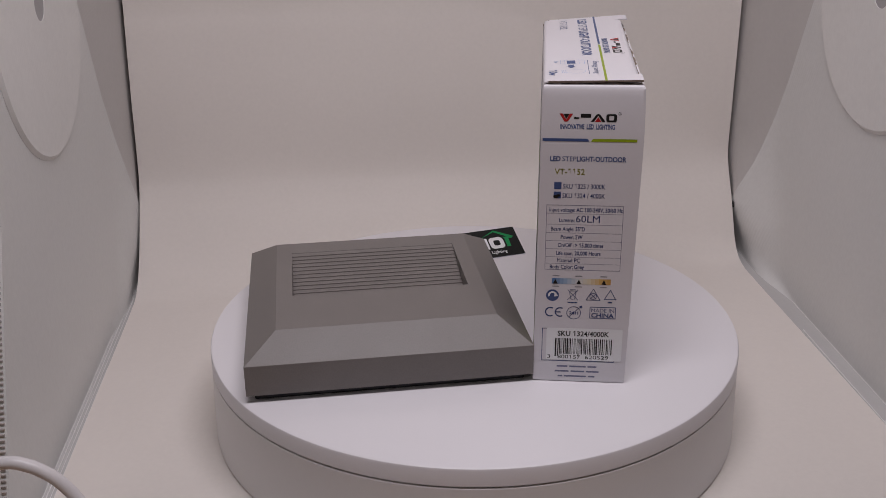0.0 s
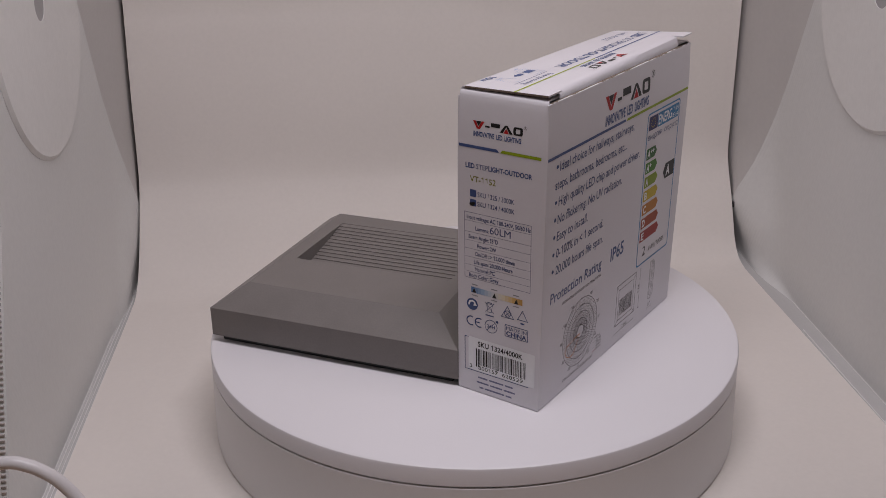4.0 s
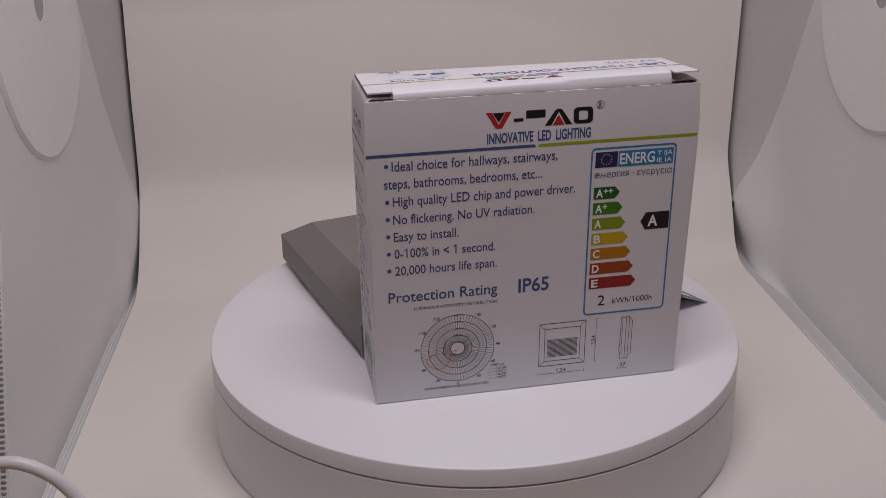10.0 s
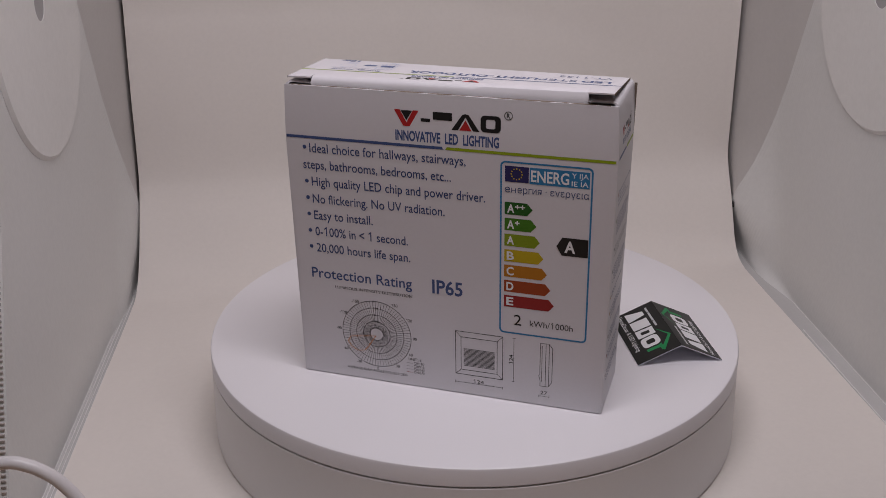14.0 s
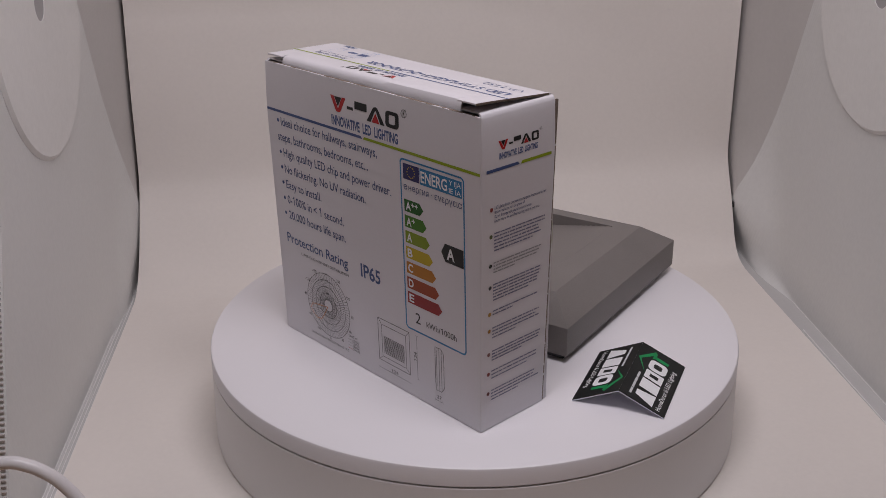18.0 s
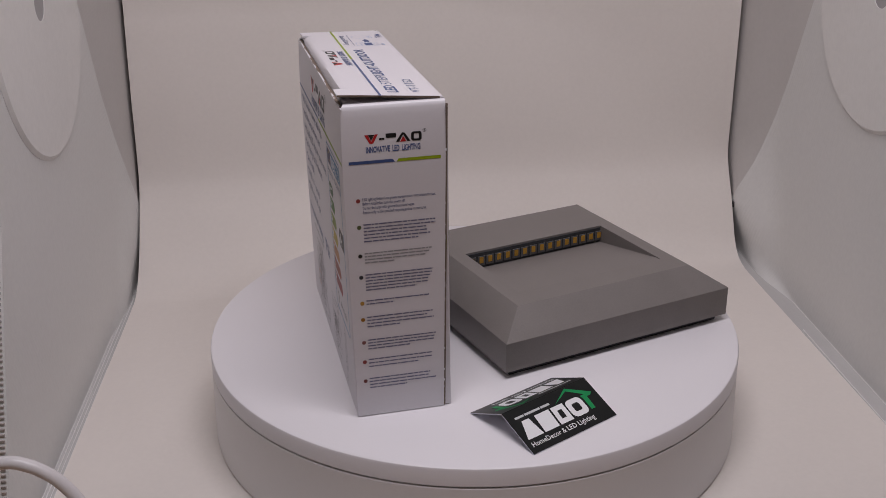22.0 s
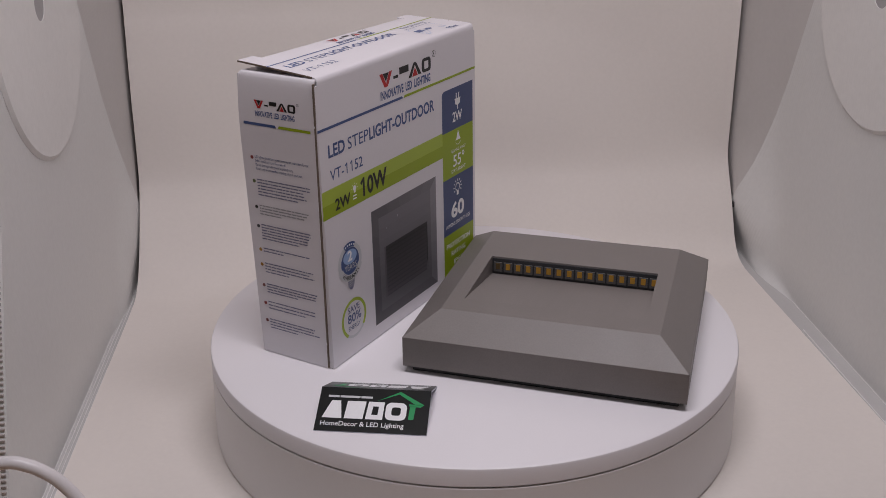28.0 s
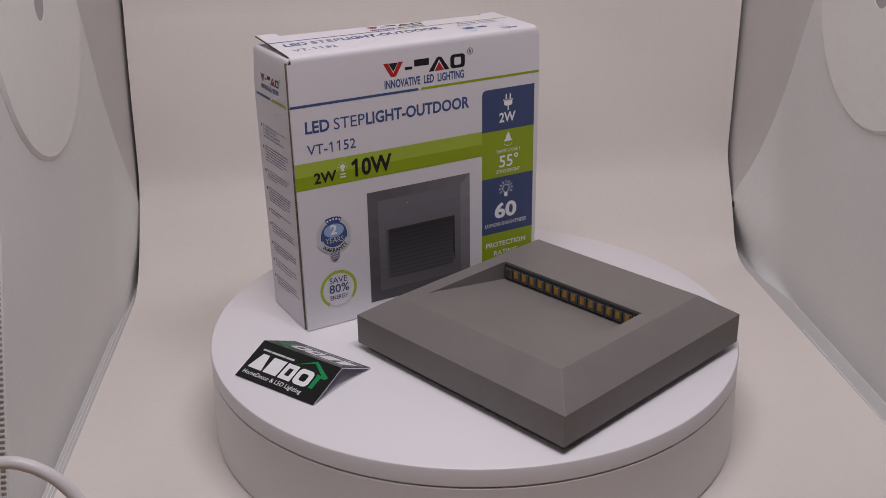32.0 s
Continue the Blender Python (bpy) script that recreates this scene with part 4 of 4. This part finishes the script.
    ink("rating_arrow", [[(112.0, 72.6), (114.2, 68.8), (124.6, 68.8), (124.6, 76.5), (114.2, 76.5)]], I_BLACK, p, 1, "black rating arrow")
    lettering("A", p, 115.2, 70.3, 119.6, 4.7, I_WHITE, 0.03, 2)
    lettering("2", p, 95.2, 35.2, 98.3, 4.8, I_BLACK)
    lettering("kWh/1000h", p, 101.9, 35.5, 119.8, 2.7, I_BLACK)


def print_side_a(p):
    letterhead(p, 6.4, 28.6, 116.8, 120.0, 113.9, 1.9, 109.4, 37.0, 1.2, 0.6)
    product_name(p, 3.2, 100.6, 33.2, 2.0)
    lettering("VT-1152", p, 5.2, 95.0, 17.1, 2.4, I_OLIVE, 0.008)
    ink("swatch", [box2(5.2, 88.7, 8.1, 91.7)], I_BLUE, p, 1, "blue check box")
    ink("swatch", [box2(5.1, 84.7, 8.0, 87.6)], I_BLUE, p, 1, "blue check box")
    ink("pen_mark", [round2(6.0, 85.5, 1.1, 9, 0.8), round2(7.0, 86.0, 0.8, 7, 0.6)], I_BLACK, p, 2, "black pen mark")
    lettering("SKU 1325 / 3000K", p, 8.7, 89.0, 25.5, 2.0, I_NAVY, 0.008)
    lettering("SKU 1324 / 4000K", p, 8.6, 85.0, 25.6, 2.0, I_NAVY, 0.008)
    ink("table_frame", frame2(2.4, 53.0, 33.3, 81.9, 0.16), I_SMALL, p, 1, "thin frame of the data table")
    rows = [("Input voltage:", "AC 100-240V, 50/60 Hz", 79.0, 33.0), ("Lumens:", "60LM", 74.5, 24.0), ("Beam Angle:", "55°D", 70.6, 18.2), ("Power:", "2W", 67.0, 17.4),
            ("On/Off :", "> 15,000 times", 63.4, 26.0), ("Life span:", "20,000 Hours", 59.8, 25.0), ("Material:", "PC", 56.6, 16.8), ("Body Color:", "Grey", 53.6, 18.6)]
    for k, (a, b, y, x1) in enumerate(rows):
        lettering(a, p, 3.0, y, 13.9, 1.7, I_NAVY, 0.012, align="right", natural=0.78)
        lettering(b, p, 14.4, y, x1, 3.0 if k == 1 else 1.75, I_NAVY, 0.03 if k == 1 else 0.02)
    for y in (78.2, 73.4, 69.7, 66.1, 62.5, 58.9, 55.9):
        ink("table_rule", [box2(2.6, y - 0.06, 33.1, y + 0.06)], I_SMALL, p)
    stops = [(0.10, 0.20, 0.40), (0.32, 0.43, 0.58), (0.62, 0.64, 0.66), (0.72, 0.64, 0.48), (0.62, 0.40, 0.14), (0.48, 0.25, 0.05)]
    for k in range(15):
        lo, f = int(k / 3), k / 3 % 1
        colour = tuple(a + f * (b - a) for a, b in zip(stops[lo], stops[lo + 1]))
        ink("colour_scale", [box2(5.5 + 1.62 * k, 46.6, 7.12 + 1.62 * k, 49.2)], ink_material("scale_ink", colour), p)
    ink("scale_pointer", [[(x - 1, 46.7), (x + 1, 46.7), (x, 48.8)] for x in (7.0, 16.7, 27.0)], I_BLACK, p, 2)
    ink("tiny_print", [box2(x, y, x + 2.8, y + 0.45) for x in (5.8, 15.2, 25.4) for y in (50.1, 45.2)], I_GREY, p)
    # handling signs
    ink("loop_sign", [round2(6.0, 41.2, 2.7, 24)], I_BLUE, p)
    ink("loop_sign", ring2(6.0, 41.2, 1.5, 0.8, 20, 200, 12) + [[(6.6, 40.6), (8.4, 41.0), (7.0, 42.8)]], I_WHITE, p, 2)
    ink("bin_sign", chain([(13.0, 43.4), (15.8, 43.4), (15.2, 39.6), (13.6, 39.6)], 0.2, True) + [rule((12.2, 44.0), (16.6, 39.2), 0.22), rule((16.6, 44.0), (12.2, 39.2), 0.22), box2(12.4, 37.8, 16.4, 38.3), box2(13.2, 43.8, 15.6, 44.1)], I_NAVY, p, 1, "crossed bin sign")
    ink("triangle_sign", chain([(20.0, 39.4), (25.8, 39.4), (22.9, 44.6)], 0.28, True) + ring2(22.9, 41.2, 1.4, 0.25, n=16) + [rule((21.7, 42.4), (24.1, 40.0), 0.25), rule((21.7, 40.0), (24.1, 42.4), 0.25)], I_NAVY, p)
    ink("recycling_sign", chain([(27.6, 40.0), (32.2, 40.0), (29.9, 44.2)], 0.3, True) + [round2(27.6, 40.0, 0.45, 3), round2(32.2, 40.0, 0.45, 3), round2(29.9, 44.2, 0.45, 3), box2(29.0, 38.2, 30.8, 38.9)], I_NAVY, p)
    ink("conformity_sign", ring2(5.3, 33.4, 2.0, 0.55, 60, 300, 16) + ring2(9.4, 33.4, 2.0, 0.55, 60, 300, 16) + [box2(7.5, 33.15, 9.6, 33.65)], I_NAVY, p)
    ink("hours_sign", ring2(15.1, 33.2, 2.9, 0.25, n=28) + [rule((13.2, 31.2), (17.2, 35.6), 0.22), round2(18.0, 36.0, 0.7, 5)], I_NAVY, p)
    lettering("24H", p, 13.2, 32.5, 17.0, 1.4, I_NAVY, 0.02, 2)
    ink("origin_frame", frame2(21.7, 30.8, 32.6, 36.3, 0.3), I_NAVY, p)
    lettering("MADE IN", p, 22.4, 33.8, 31.9, 1.7, I_NAVY, 0.03)
    lettering("CHINA", p, 22.4, 31.4, 31.9, 1.9, I_NAVY, 0.03)
    # barcode sticker
    ink("sticker_frame", frame2(2.1, 9.8, 33.0, 25.6, 0.28), I_NAVY, p)
    ink("sticker", [rounded(4.0, 10.4, 36.0, 25.9, 0.8)], I_WHITE, p, 2, "white barcode sticker")
    lettering("SKU 1324/4000K", p, 8.7, 22.2, 30.4, 2.3, I_BLACK, 0.02, 3)
    rng = random.Random(5)
    x, bars = 7.7, []
    while x < 31.6:
        w = rng.choice((0.22, 0.22, 0.44, 0.44, 0.66))
        bars.append(box2(x, 13.4 if len(bars) not in (0, 1, 14, 15) else 12.2, min(x + w, 32.0), 21.0))
        x += w + rng.choice((0.24, 0.24, 0.45, 0.6))
    ink("barcode", bars, I_BLACK, p, 3, "black barcode")
    for s, x0, x1 in (("3", 4.6, 5.9), ("800157", 9.0, 18.6), ("620529", 20.6, 30.6)):
        lettering(s, p, x0, 11.2, x1, 1.7, I_BLACK, 0.0, 3)
    for y, runs in ((6.9, ((8.8, 13.4), (14.2, 21.2), (22.0, 25.8))), (4.5, ((8.0, 14.0), (14.8, 20.6), (21.4, 26.8))), (2.1, ((9.4, 11.4), (12.0, 21.6), (22.4, 25.2)))):
        ink("tiny_print", [box2(a, y, b, y + 0.75) for a, b in runs], I_SMALL, p, 1, "unreadable small print")


def print_side_b(p):
    letterhead(p, 6.4, 28.2, 116.6, 120.1, 113.3, 2.2, 109.7, 35.6, 1.2, 0.6)
    # the front's print runs on over the glued strip
    inner, outer = lambda y: CB / MM - 3.35 + SEAM * y, lambda y: CB / MM - 0.75 + LEAN["front"] * y
    for y0, y1, mat in ((109.5, 110.7, I_BLUE), (71.0, 77.2, I_GREEN), (77.2, 83.7, I_GREEN2)):
        ink("wrapped_print", [[(inner(y0), y0), (outer(y0), y0), (outer(y1), y1), (inner(y1), y1)]], mat, p, -10)
    rng = random.Random(11)
    chips = [(CB / MM - 4.0 + SEAM * y, y, rng.uniform(0.2, 0.45), rng.uniform(0.3, 1.0)) for y in (rng.uniform(8, 112) for _ in range(16))]
    ink("wear_fleck", [box2(x, y, x + w, y + h) for x, y, w, h in chips], I_WHITE, p, 1, "white chipped spots on the raw edge")
    blocks = [(95.6, 4, 1.75), (84.9, 6, 1.38), (73.0, 4, 1.3), (64.0, 6, 1.3), (52.8, 2, 1.4), (45.6, 4, 1.4), (35.4, 4, 1.3), (26.6, 3, 1.6), (17.8, 4, 1.4)]
    flags = [(0.25, 0.05, 0.05), (0.1, 0.12, 0.05), (0.02, 0.02, 0.02), (0.05, 0.05, 0.06), (0.4, 0.22, 0.04), (0.3, 0.14, 0.02), (0.2, 0.08, 0.08), (0.25, 0.05, 0.05), (0.15, 0.04, 0.04)]
    advice = (("LED lighting fixture Low power consumption. Instructions for use:", 33.2), ("Before installation, turn the power off.", 21.2),
             ("Do not discharge with general household waste.", 25.0), ("Return only to the specified recycling points in your area.", 29.6))
    for k, (words, x1) in enumerate(advice):
        lettering(words, p, 4.7, 94.6 - 1.75 * k, x1, 1.2, I_NAVY, 0.004)
    for (top, rows, step), colour in zip(blocks, flags):
        ink("flag_dot", [round2(3.0, top - 0.9, 0.85, 12)], ink_material("flag_ink", colour), p)
        if top == 95.6:
            continue
        for k in range(rows):
            y, x = top - k * step, 4.7
            end = 4.7 + (rng.uniform(24, 28.5) if k < rows - 1 else rng.uniform(11, 22))
            words = []
            while x < end:
                w = rng.uniform(0.7, 3.4)
                words.append(box2(x, y - 0.24, min(x + w, end), y + 0.30))
                x += w + 0.32
            ink("tiny_print", words, I_SMALL if colour != flags[2] else I_GREY, p, 1, "unreadable small print")


def print_lid(p):
    letterhead(p, 53.6, 83.8, 28.8, 32.6, 25.2, 2.3, 23.7, 132.4, 0.9, 0.7)
    product_name(p, 5.6, 16.0, 87.2, 4.0)
    lettering("VT-1152", p, 6.2, 7.5, 27.4, 3.4, I_BLUE)
    lettering("Energy saving", p, 98.9, 19.8, 120.2, 2.3, I_BLUE)
    ink("thin_rule", [box2(96.6, 17.6, 121.6, 17.85)], I_BLUE, p)
    # a lamp strip, an arrow and a coiled bulb in fine lines
    ink("lamp_icon", chain([(95.6, 6.9), (102.9, 6.9), (102.9, 16.4), (95.6, 16.4)], 0.12, True) + [rule((97.3, 6.9), (97.3, 16.4), 0.1), rule((101.2, 6.9), (101.2, 16.4), 0.1), rule((95.6, 8.6), (102.9, 8.6), 0.1), rule((95.6, 14.4), (102.9, 14.4), 0.1)], I_PALE, p)
    ink("lamp_core", [box2(96.4, 9.4, 102.1, 12.8)], I_BLUE, p)
    ink("arrow_icon", [[(104.2, 9.9), (107.4, 9.9), (107.4, 9.2), (110.4, 11.0), (107.4, 12.8), (107.4, 12.1), (104.2, 12.1)]], I_BLUE, p)
    ink("bulb_icon", ring2(116.2, 13.0, 3.4, 0.14, -50, 230, 18) + [rule((113.6, 10.6), (114.4, 8.8), 0.12), rule((118.8, 10.6), (118.0, 8.8), 0.12)]
        + [rule((113.8, 8.6 - 0.7 * k), (118.6, 8.9 - 0.7 * k), 0.16) for k in range(3)], I_PALE, p)
    lettering("2w", p, 96.4, 4.2, 100.2, 1.9, I_PALE)
    lettering("10w", p, 113.6, 2.4, 122.6, 3.0, I_BLUE, 0.03)


side_a["skin"] = 0.0001
side_b["skin"] = 0.0004
front["register"] = (-1.05, 1.0, 0.5, 1.004)
back["register"] = (1.35, 0.9935, 1.6, 0.9965)
side_a["register"] = (1.45, 1.014, 0.35, 1.008)
side_b["register"] = (0.7, 1.0, -0.15, 1.0115)
lid["register"] = (0, LID_U, 0, LID_V)
print_front(front)
print_back(back)
print_side_a(side_a)
print_side_b(side_b)
print_lid(lid)


def print_leaf(p):
    """Shop name as plain white shapes, a green roof line, one line of words."""
    p["skin"] = 0.00008
    k = CARD_S / MM / 21.0
    S = lambda *pts: [(x, y * k) for x, y in pts]
    ink("name_peak", [S((2.3, 6.2), (5.4, 14.6), (9.2, 14.6), (10.6, 6.2))], I_WHITE, p, 1, "white slab of the shop's mark")
    ink("name_slab", [S((11.5, 6.2), (12.1, 14.6), (19.9, 14.6), (19.3, 6.2))], I_WHITE, p, 1, "white slab of the shop's mark")
    o, i = S((20.3, 6.2), (20.9, 14.6), (27.6, 14.6), (27.4, 6.2)), S((22.6, 8.4), (23.0, 12.4), (25.4, 12.4), (25.2, 8.4))
    ink("name_slab", [[o[j], o[(j + 1) % 4], i[(j + 1) % 4], i[j]] for j in range(4)], I_WHITE, p, 1, "white slab of the shop's mark")
    o, i = rounded(28.3, 6.2 * k, 37.0, 14.6 * k, 2.4), rounded(30.8, 8.5 * k, 34.6, 12.4 * k, 1.0)
    n = len(o)
    ink("name_ring", [[o[j], o[(j + 1) % n], i[(j + 1) % n], i[j]] for j in range(n)], I_WHITE, p, 1, "white ring of the shop's mark")
    ink("roof_line", [S((24.0, 14.9), (33.6, 18.9), (33.6, 20.0)), S((33.2, 18.7), (33.6, 20.0), (44.0, 14.0), (40.9, 13.6))] + [S((37.6, 14.2), (44.0, 14.0), (42.6, 12.8), (38.0, 13.0)), S((38.2, 13.4), (40.6, 13.4), (40.2, 6.8), (38.0, 6.8))], I_TEAL, p, 1, "green house outline")
    ink("tiny_print", [box2(x, 16.1 * k, x + w, 17.1 * k) for x, w in ((3.6, 4.6), (8.6, 8.4), (17.4, 4.8))], I_SILVER, p, 1, "small white web address")
    lettering("HomeDecor & LED Lighting", p, 2.2, 2.7 * k, 36.6, 2.1 * k, I_WHITE, 0.012)


print_leaf(leaf_near)
print_leaf(leaf_far)


# ---- what turns ----
RATE = 7.3134          # degrees a second, clockwise seen from above


def motions():
    steps = [k * 0.5 for k in range(int(SECONDS * 2) + 1)]
    for thing, rest in ((lamp, LAMP), (card, FOLDED), (carton, CARTON)):
        walk(thing, [(t, pose(0, 0, 0, 0, 0, -RATE * t) @ rest) for t in steps])
    walk(plate, [(t, pose(0, 0, H, 0, 0, -RATE * t)) for t in steps])


motions()
